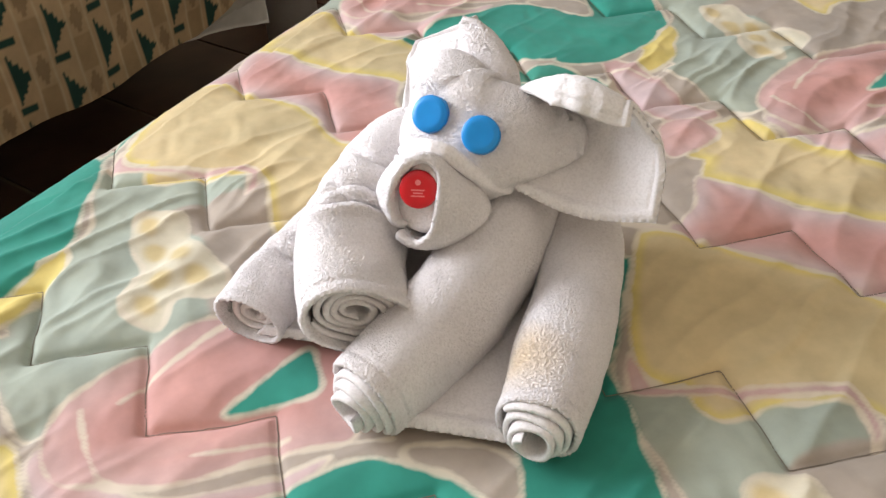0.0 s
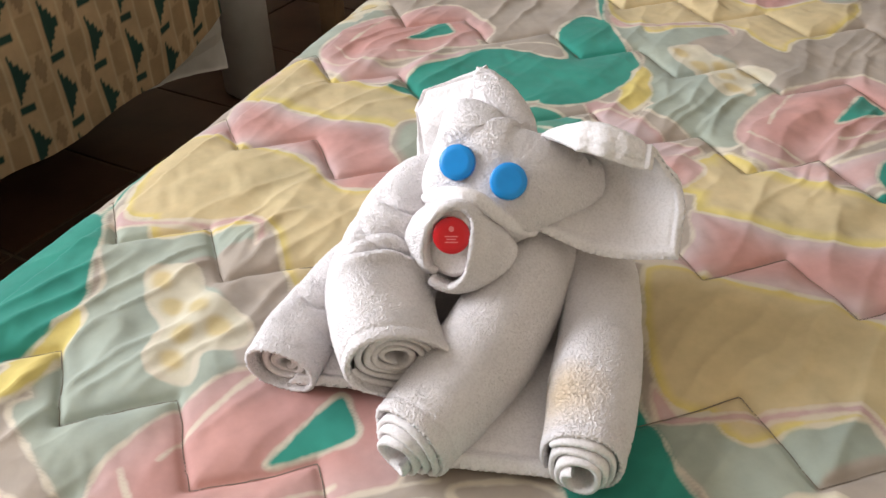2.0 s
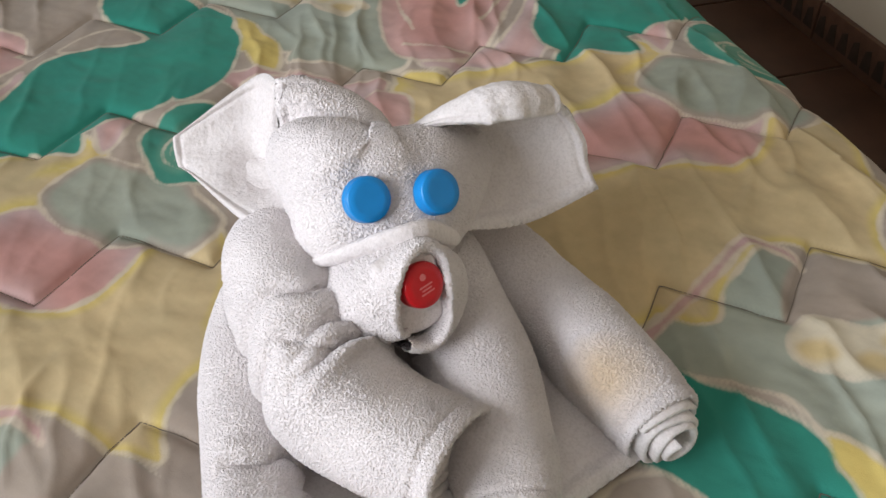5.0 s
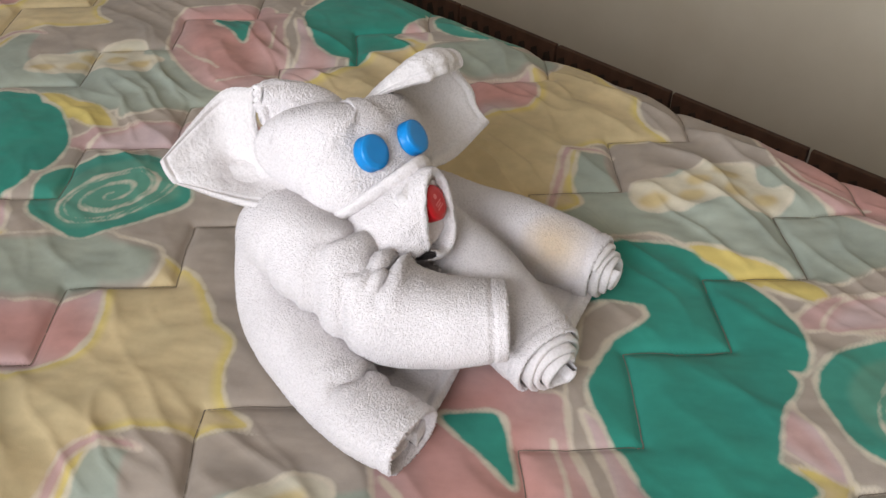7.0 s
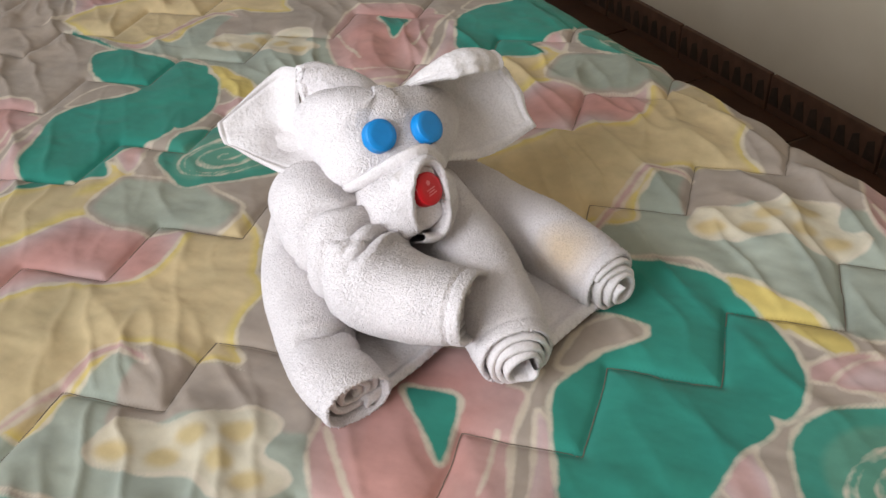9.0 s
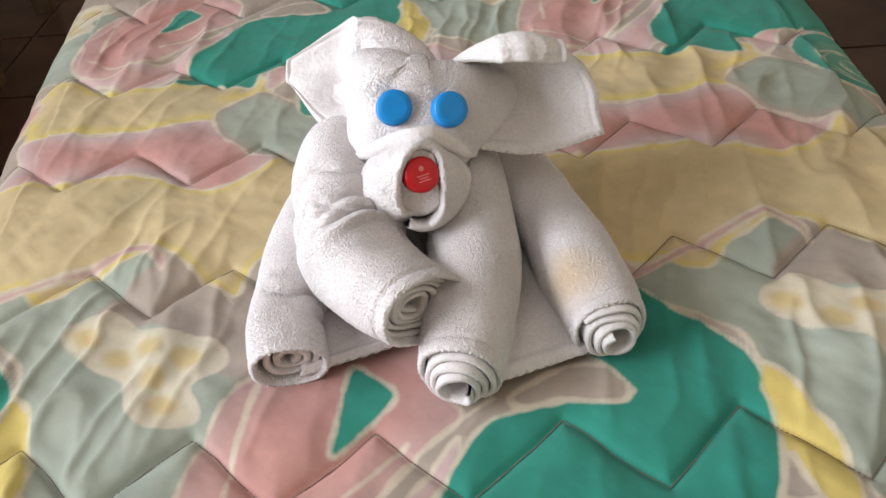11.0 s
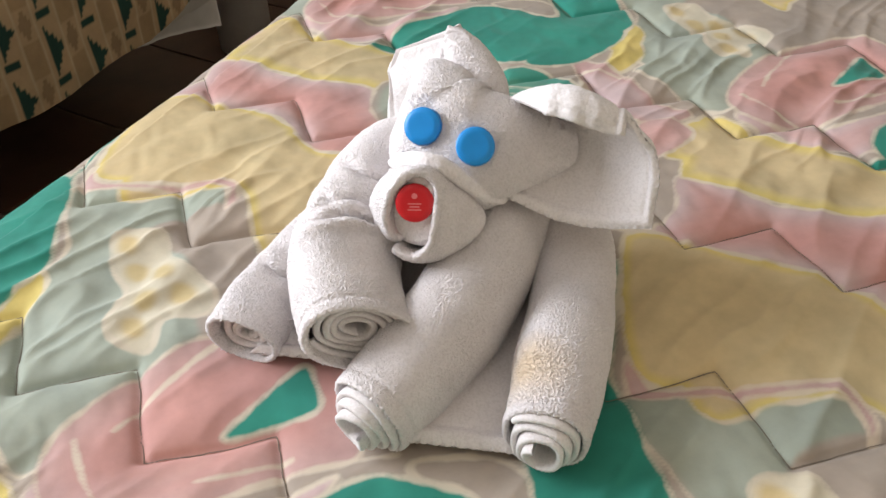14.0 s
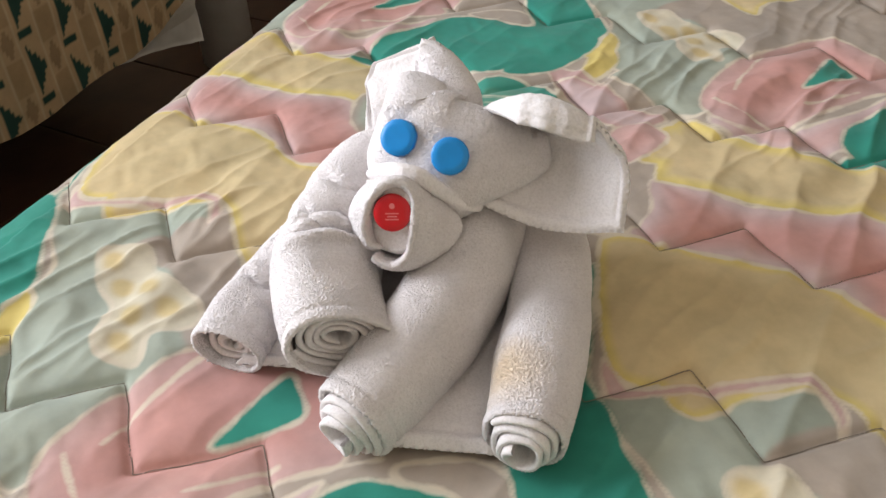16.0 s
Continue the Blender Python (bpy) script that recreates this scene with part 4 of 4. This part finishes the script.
def seam_shade_lines(surface, r, lengths, quilt):
    """The shade in the quilting seams, drawn as a thin brown ribbon along each zigzag."""
    step, per = r[1] - r[0], 24
    i, j = np.meshgrid(np.arange(-16, 18), np.arange(-9, 12), indexing="ij")
    start = SEAM_PEAK + i.ravel()[:, None] * SEAM_STEP + j.ravel()[:, None] * SEAM_ROW
    begin = np.vstack([start, start + SEAM_DIP])
    way = np.vstack([np.tile(SEAM_DIP, (len(start), 1)), np.tile(SEAM_STEP - SEAM_DIP, (len(start), 1))])
    p = (begin[:, None] + way[:, None] * np.linspace(0, 1, per)[None, :, None]).reshape(-1, 2)
    way = np.repeat(unit(way), per, 0)
    flat = np.column_stack([p, np.zeros(len(p))])
    p = p - np.stack([layered(flat, 9, 3), layered(flat + 7.7, 9, 3)], 1) * 0.004
    x = ((p @ np.array(ALONG.xy)) - r[0]) / step
    y = ((p @ np.array(ACROSS.xy)) - lengths[0]) / step
    held = (x > 1) & (x < len(r) - 3) & (y > 1) & (y < len(lengths) - 3)
    q, w = np.clip(x.astype(int), 0, len(r) - 2), np.clip(y.astype(int), 0, len(lengths) - 2)
    fx, fy = (x - q)[:, None], (y - w)[:, None]
    g00, g10, g01, g11 = surface[q, w], surface[q + 1, w], surface[q, w + 1], surface[q + 1, w + 1]
    at = (g00 * (1 - fx) + g10 * fx) * (1 - fy) + (g01 * (1 - fx) + g11 * fx) * fy
    nrm = unit(np.cross(g01 - g00, g10 - g00))
    nrm = np.where(nrm[:, 2:] < -0.3, -nrm, nrm)
    side = unit(np.cross(nrm, np.column_stack([way, np.zeros(len(way))])))
    verts = np.stack([at + side * 0.0004 + nrm * 0.0006, at + nrm * 0.0011, at - side * 0.0004 + nrm * 0.0006], 1).reshape(-1, 3)
    k = np.arange(len(p))
    k = k[(k % per != per - 1) & held & np.roll(held, -1)] * 3
    faces = np.vstack([np.stack([k, k + 1, k + 4, k + 3], 1), np.stack([k + 1, k + 2, k + 5, k + 4], 1)])
    return tagged(mesh_object("seam_shade_lines", verts, faces.tolist(), SEAM_SHADE, quilt), "thin brown ribbons as the shade in the zigzag seams", kind="stuff")


def comforter():
    step = 0.0024
    r = np.arange(-0.62, 1.42, step)
    drop, bend = 0.30, 0.055
    lengths = np.arange(-0.68 - drop, 0.21 + drop, step)
    rr, ss = np.meshgrid(r, lengths, indexing="ij")
    rr, ss = rr.ravel(), ss.ravel()
    left, right = -0.656 - 0.052 * rr, 0.172 + 0.042 * rr
    # across the top, over the rounded sides and down
    def fold(over):
        turn = np.clip(over / (bend * math.pi / 2), 0, 1) * math.pi / 2
        down = np.maximum(over - bend * math.pi / 2, 0)
        return bend * np.sin(turn), -bend * (1 - np.cos(turn)) - down, turn
    ol, orr = np.maximum(left + bend - ss, 0), np.maximum(ss - (right - bend), 0)
    fl, zl, tl = fold(ol)
    fr, zr, tr = fold(orr)
    s = np.where(ol > 0, left + bend - fl, np.where(orr > 0, right - bend + fr, ss))
    z = np.where(ol > 0, zl, np.where(orr > 0, zr, 0.0))
    lean = np.where(ol > 0, -tl, np.where(orr > 0, tr, 0.0))
    xy = np.stack([ACROSS.x * ss + ALONG.x * rr, ACROSS.y * ss + ALONG.y * rr], 1)
    flat = np.column_stack([xy, np.zeros(len(xy))])
    warp = np.stack([layered(flat, 9, 3), layered(flat + 7.7, 9, 3)], 1)
    seam = seam_distance(xy + warp * 0.004)
    puff = 1 - np.exp(-seam / 0.011)
    groove = np.exp(-(seam / 0.0026) ** 2)
    # creases in the thin cotton: long pulls one way, short ones across
    def pulls(turn_by, fine, long, shift):
        c, d = math.cos(turn_by), math.sin(turn_by)
        x = (xy[:, 0] * c + xy[:, 1] * d + warp[:, 0] * 0.012) * fine
        y = (-xy[:, 0] * d + xy[:, 1] * c) * long
        return value_noise(np.column_stack([x + shift, y, np.zeros(len(xy))]), 1.0)
    strong = np.clip(0.55 + 0.9 * value_noise(flat, 5), 0.3, 1.3)
    ridge = (1 - np.abs(pulls(-0.62, 26, 5.0, 3))) ** 3 + 0.6 * (1 - np.abs(pulls(-0.85, 44, 7, 60))) ** 3
    creases = strong * (0.0056 * ridge + 0.0020 * pulls(-0.75, 40, 7, 31) + 0.0018 * pulls(0.7, 38, 9, 20)) + 0.0006 * pulls(0.2, 110, 60, 90)
    height = 0.0075 + 0.0055 * puff - 0.0022 * groove + puff * creases + 0.003 * value_noise(flat, 4)
    # pressed down under the towel
    under = np.exp(-(((xy[:, 0] - 0.0) / 0.15) ** 4 + ((xy[:, 1] - 0.47) / 0.15) ** 4))
    height = height * (1 - 0.55 * under)
    height = np.where(np.abs(lean) > 0, 0.009 + 0.45 * (height - 0.009), height)
    hem = np.maximum(-z - 0.2, 0)
    out = np.sin(lean) * height
    s2 = s + out + np.sign(lean) * 0.02 * np.sin(rr * 17 + np.sin(rr * 5)) * np.clip(-z / 0.25, 0, 1)
    z2 = z + np.cos(lean) * height
    v = np.stack([ACROSS.x * s2 + ALONG.x * rr, ACROSS.y * s2 + ALONG.y * rr, z2], 1)
    rows, cols = len(r), len(lengths)
    idx = np.arange(rows * cols).reshape(rows, cols)
    quads = np.stack([idx[:-1, :-1], idx[1:, :-1], idx[1:, 1:], idx[:-1, 1:]], -1).reshape(-1, 4)
    me = bpy.data.meshes.new("comforter")
    me.vertices.add(len(v))
    me.vertices.foreach_set("co", v.ravel())
    me.loops.add(len(quads) * 4)
    me.loops.foreach_set("vertex_index", quads.ravel())
    me.polygons.add(len(quads))
    me.polygons.foreach_set("loop_start", np.arange(0, len(quads) * 4, 4))
    me.polygons.foreach_set("use_smooth", np.ones(len(quads), bool))
    me.update(calc_edges=True)
    tint, edge = paint_comforter(xy + warp * 0.0035)
    colours = me.color_attributes.new("tint", "FLOAT_COLOR", "POINT")
    colours.data.foreach_set("color", np.column_stack([tint, np.ones(len(tint))]).astype(np.float32).ravel())
    edges = me.attributes.new("edge", "FLOAT", "POINT")
    edges.data.foreach_set("value", edge.astype(np.float32))
    me.materials.append(QUILT_PRINT)
    quilt = tagged(new("comforter", me), "quilted comforter with teal, pink, yellow and sage batik print", "bedding")
    seam_shade_lines(v.reshape(rows, cols, 3), r, lengths, quilt)
    return quilt


comforter()


def bed():
    frame_thing = thing("bed", "single bed with a pale mattress under the comforter", "bed", on_plan(-0.23, 0.4, FLOOR))
    inv = frame_thing.matrix_world.inverted()
    bm = bmesh.new()
    box(bm, -0.60, 0.14, -0.60, 1.40, -0.20, -0.004, 0.03, PLAN)
    settle(part("mattress", bm, MATTRESS, frame_thing), inv)
    bm = bmesh.new()
    box(bm, -0.61, 0.15, -0.61, 1.41, -0.28, -0.205, 0.006, PLAN)
    settle(part("bed_frame", bm, DARK_WOOD, frame_thing), inv)
    for s in (-0.55, 0.09):
        for r in (-0.55, 1.35):
            bm = bmesh.new()
            box(bm, s - 0.03, s + 0.03, r - 0.03, r + 0.03, FLOOR, -0.282, 0.004, PLAN)
            settle(part("leg", bm, DARK_WOOD, frame_thing), inv)


bed()


# ---- the daybed across the aisle ----
def daybed():
    seat = thing("daybed", "low daybed with beige and dark green woven cover, white posts", "bed", on_plan(-1.5, 0.6, FLOOR))
    inv = seat.matrix_world.inverted()
    step = 0.004
    r = np.arange(-0.35, 1.255, step)
    # up the front, over the rounded top, back across the seat
    run = np.arange(0, 1.34, step)
    high, bend = 0.42, 0.05
    rr, qq = np.meshgrid(r, run, indexing="ij")
    rr, qq = rr.ravel(), qq.ravel()
    turn = np.clip((qq - high) / (bend * math.pi / 2), 0, 1) * math.pi / 2
    past = np.maximum(qq - high - bend * math.pi / 2, 0)
    z = np.minimum(qq, high) + bend * np.sin(turn)
    back_by = bend * (1 - np.cos(turn)) + past
    flat = np.column_stack([rr, qq, np.zeros(len(rr))])
    wave = 0.006 * layered(flat, 7, 3)
    s = -1.155 - back_by + wave * np.cos(turn)
    z = -0.226 + z + wave * np.sin(turn) + (0.005 * np.sin(rr * 21) + 0.28 * np.maximum(rr - 1.06, 0)) * np.clip(1 - qq / 0.3, 0, 1)
    v = np.stack([ACROSS.x * s + ALONG.x * rr, ACROSS.y * s + ALONG.y * rr, z], 1)
    # the woven pattern: columns of stepped half lozenges, bars between them, and pale stripes
    col = (rr + 3.0) / 0.080
    k, f = np.floor(col), col - np.floor(col)
    h = (qq + 3.0 + 0.054 * (k % 2)) / 0.108
    g = h - np.floor(h)
    sand, buff, brown, green, pale = (0.43, 0.30, 0.17), (0.34, 0.23, 0.125), (0.27, 0.18, 0.10), (0.012, 0.045, 0.033), (0.48, 0.37, 0.23)
    tint = np.tile(np.array(sand), (len(rr), 1))
    tint[(np.floor(h * 2 + 0.5) % 2 == 0) & (f > 0.5)] = buff
    tint[np.abs(g - 0.5) + np.abs(f - 0.75) * 1.6 < 0.26] = brown
    tint[(np.abs(f - 0.52) < 0.018) | (np.abs(f - 0.97) < 0.018)] = pale
    stair = np.floor((0.5 - np.abs(g - 0.5)) * 14) / 14
    tint[(g > 0.12) & (f > 0.08) & (f < 0.08 + 1.0 * np.maximum(stair - 0.08, 0))] = green
    tint[(g < 0.10) & (f > 0.06) & (f < 0.40)] = green
    rows, cols = len(r), len(run)
    faces = [(a, d, c, b) for a, b, c, d in grid_faces(rows, cols)]
    cover = mesh_object("cover", v, faces, SOFA_PRINT, seat, "beige and dark green woven cover")
    cover.data.color_attributes.new("tint", "FLOAT_COLOR", "POINT").data.foreach_set("color", np.column_stack([tint, np.ones(len(tint))]).astype(np.float32).ravel())
    cover.data.attributes.new("edge", "FLOAT", "POINT").data.foreach_set("value", np.ones(len(tint), np.float32))
    settle(cover, inv)
    bm = bmesh.new()
    box(bm, -2.05, -1.165, -0.33, 1.27, -0.235, 0.205, 0.03, PLAN)
    settle(part("cushion", bm, MATTRESS, seat), inv)
    bm = bmesh.new()
    box(bm, -2.05, -1.36, -0.36, 1.31, -0.285, -0.236, 0.006, PLAN)
    settle(part("base_board", bm, WHITE_PAINT, seat, "white painted board"), inv)
    # a white undersheet hangs out at the corner, lower towards the post
    hang = coons([(-1.172, 1.02, -0.232), (-1.176, 1.13, -0.252), (-1.180, 1.27, -0.290)], [(-1.178, 1.02, -0.10), (-1.180, 1.13, -0.10), (-1.182, 1.27, -0.10)],
                 [(-1.172, 1.02, -0.232), (-1.175, 1.02, -0.16), (-1.178, 1.02, -0.10)], [(-1.180, 1.27, -0.290), (-1.181, 1.27, -0.2), (-1.182, 1.27, -0.10)], 20, 40)
    hang = hang @ np.array((tuple(ACROSS), tuple(ALONG), (0, 0, 1)))
    settle(sheet("undersheet", hang, 0.006, seat, "white sheet hanging below the cover", WHITE_PAINT, 0.0, 0.004), inv)
    for s in (-1.262, -2.0):
        for at in (1.435, -0.46):
            bm = bmesh.new()
            bmesh.ops.create_cone(bm, segments=40, radius1=0.058, radius2=0.064, depth=0.86, cap_ends=True, matrix=Matrix.Translation(on_plan(s, at, FLOOR + 0.43)))
            rims = [e for e in bm.edges if len(e.link_faces) == 2 and e.calc_face_angle(0) > 0.8]
            bmesh.ops.bevel(bm, geom=rims, offset=0.012, segments=3, affect="EDGES")
            settle(part("post", bm, WHITE_PAINT, seat, "round white post", True), inv)


daybed()


def wooden_stool():
    rack = thing("wooden_stool", "dark brown wooden stool with cross rails on the tiles", "stool", on_plan(-1.40, 1.90, FLOOR))
    inv = rack.matrix_world.inverted()
    for s in (-1.60, -1.20):
        for r in (1.70, 2.10):
            bm = bmesh.new()
            box(bm, s - 0.022, s + 0.022, r - 0.022, r + 0.022, FLOOR, 0.02, 0.003, PLAN)
            settle(part("leg", bm, DARK_WOOD, rack), inv)
    for r in (1.70, 2.10):
        bm = bmesh.new()
        box(bm, -1.577, -1.223, r - 0.012, r + 0.012, FLOOR + 0.12, FLOOR + 0.16, 0.002, PLAN)
        settle(part("rail", bm, DARK_WOOD, rack), inv)
    for s in (-1.60, -1.20):
        bm = bmesh.new()
        box(bm, s - 0.012, s + 0.012, 1.723, 2.077, FLOOR + 0.20, FLOOR + 0.24, 0.002, PLAN)
        settle(part("rail", bm, DARK_WOOD, rack), inv)
    bm = bmesh.new()
    box(bm, -1.64, -1.16, 1.66, 2.14, 0.021, 0.05, 0.006, PLAN)
    settle(part("seat", bm, DARK_WOOD, rack), inv)


wooden_stool()

# ---- the room ----
ROOM = Matrix.Translation(on_plan(ROOM_S1, 0.6, 0)) @ pose(0, 0, 0, 0, 0, -4.0) @ Matrix.Translation(-on_plan(ROOM_S1, 0.6, 0)) @ PLAN


def wall(name, s0, s1, r0, r1, z0, z1, holes=()):
    bm = bmesh.new()
    if holes:
        (h0, h1, hz0, hz1), = holes
        for a, b, c, d in ((r0, h0, z0, z1), (h1, r1, z0, z1), (h0, h1, z0, hz0), (h0, h1, hz1, z1)):
            box(bm, s0, s1, a, b, c, d, 0, ROOM)
    else:
        box(bm, s0, s1, r0, r1, z0, z1, 0, ROOM)
    return tagged(part(name, bm, PLASTER), "cream plastered wall", "wall", kind="structure")


wall("wall_east", ROOM_S1, ROOM_S1 + 0.15, ROOM_R0 - 0.15, ROOM_R1 + 0.15, FLOOR - 0.1, ROOM_TOP)
wall("wall_west", ROOM_S0 - 0.15, ROOM_S0, ROOM_R0 - 0.15, ROOM_R1 + 0.15, FLOOR - 0.1, ROOM_TOP,
     [(WINDOW_R - WINDOW_W / 2, WINDOW_R + WINDOW_W / 2, WINDOW_Z - WINDOW_H / 2, WINDOW_Z + WINDOW_H / 2)])
wall("wall_north", ROOM_S0, ROOM_S1, ROOM_R1, ROOM_R1 + 0.15, FLOOR - 0.1, ROOM_TOP)
wall("wall_south", ROOM_S0, ROOM_S1, ROOM_R0 - 0.15, ROOM_R0, FLOOR - 0.1, ROOM_TOP)
bm = bmesh.new()
box(bm, ROOM_S0 - 0.15, ROOM_S1 + 0.15, ROOM_R0 - 0.15, ROOM_R1 + 0.15, ROOM_TOP, ROOM_TOP + 0.1, 0, ROOM)
tagged(part("ceiling", bm, CEILING), "plain pale ceiling", "ceiling", kind="structure")

bm = bmesh.new()
box(bm, ROOM_S0, ROOM_S1, ROOM_R0, ROOM_R1, FLOOR - 0.1, FLOOR - 0.004, 0, ROOM)
floor = tagged(part("floor", bm, GROUT), "dark brown tiled floor with pale grout", "floor", kind="structure")


def tile_mesh(name, w, d, h, mat, bevel):
    bm = bmesh.new()
    box(bm, -w / 2, w / 2, -d / 2, d / 2, 0, h, bevel)
    me = bpy.data.meshes.new(name)
    bm.to_mesh(me)
    bm.free()
    me.materials.append(mat)
    return me


TILE = 0.30
floor_tile = tile_mesh("tile", TILE - 0.008, TILE - 0.008, 0.008, FLOOR_TILE, 0.0015)
for i in range(int((ROOM_S1 - ROOM_S0) / TILE)):
    for j in range(int((ROOM_R1 - ROOM_R0) / TILE)):
        ob = new("tile", floor_tile)
        ob.matrix_world = ROOM @ Matrix.Translation((ROOM_S1 - (i + 0.5) * TILE, ROOM_R0 + (j + 0.5) * TILE, FLOOR - 0.0075))
        ob.parent = floor

# The skirting of patterned tiles along the east wall.
skirting = tagged(new("baseboard"), "skirting of terracotta tiles with dark motifs", "baseboard", kind="structure")
skirt_tile = tile_mesh("tile", 0.012, 0.279, 0.08, SKIRT_TILE, 0.002)
bm = bmesh.new()
for k in range(8):
    at = -0.122 + 0.035 * k
    low = [bm.verts.new((-0.0066, at + y, z)) for y, z in ((-0.014, 0.020), (0.014, 0.020), (0.010, 0.055), (-0.004, 0.062))]
    high = [bm.verts.new((-0.0076, v.co.y, v.co.z)) for v in low]
    bm.faces.new(high)
    for q in range(4):
        bm.faces.new((low[q], low[(q + 1) % 4], high[(q + 1) % 4], high[q]))
bmesh.ops.recalc_face_normals(bm, faces=bm.faces)
motif = bpy.data.meshes.new("motif")
bm.to_mesh(motif)
bm.free()
motif.materials.append(SKIRT_DARK)
for j in range(int((ROOM_R1 - ROOM_R0) / 0.285)):
    place = ROOM @ Matrix.Translation((ROOM_S1 - 0.0065, ROOM_R0 + (j + 0.5) * 0.285, FLOOR + 0.001))
    ob = new("tile", skirt_tile)
    ob.matrix_world = place
    ob.parent = skirting
    mark = new("motif", motif)
    mark.matrix_world = place
    mark.parent = skirting

# The window in the west wall.
window = tagged(new("window_1"), "window with a white wooden frame", "window", kind="structure")
h0, h1, z0, z1 = WINDOW_R - WINDOW_W / 2, WINDOW_R + WINDOW_W / 2, WINDOW_Z - WINDOW_H / 2, WINDOW_Z + WINDOW_H / 2
for name, r0, r1, a, b in (("window_frame", h0, h0 + 0.05, z0 + 0.05, z1 - 0.05), ("window_frame", h1 - 0.05, h1, z0 + 0.05, z1 - 0.05),
                           ("window_frame", h0, h1, z1 - 0.05, z1), ("window_sill", h0, h1, z0, z0 + 0.05)):
    bm = bmesh.new()
    box(bm, ROOM_S0 - 0.14, ROOM_S0 - 0.06, r0, r1, a, b, 0.004, ROOM)
    part(name, bm, WHITE_PAINT, window)


# ---- size ----
def to_metres():
    """The plan above is drawn in units of UNIT metres; this brings the whole place to metres."""
    big = Matrix.Scale(UNIT, 4)
    for me in bpy.data.meshes:
        me.transform(big)
    for ob in scene.objects:
        if ob.type in ("MESH", "EMPTY", "LIGHT"):
            ob.location = ob.location * UNIT
            ob.matrix_parent_inverse.translation = ob.matrix_parent_inverse.translation * UNIT


to_metres()
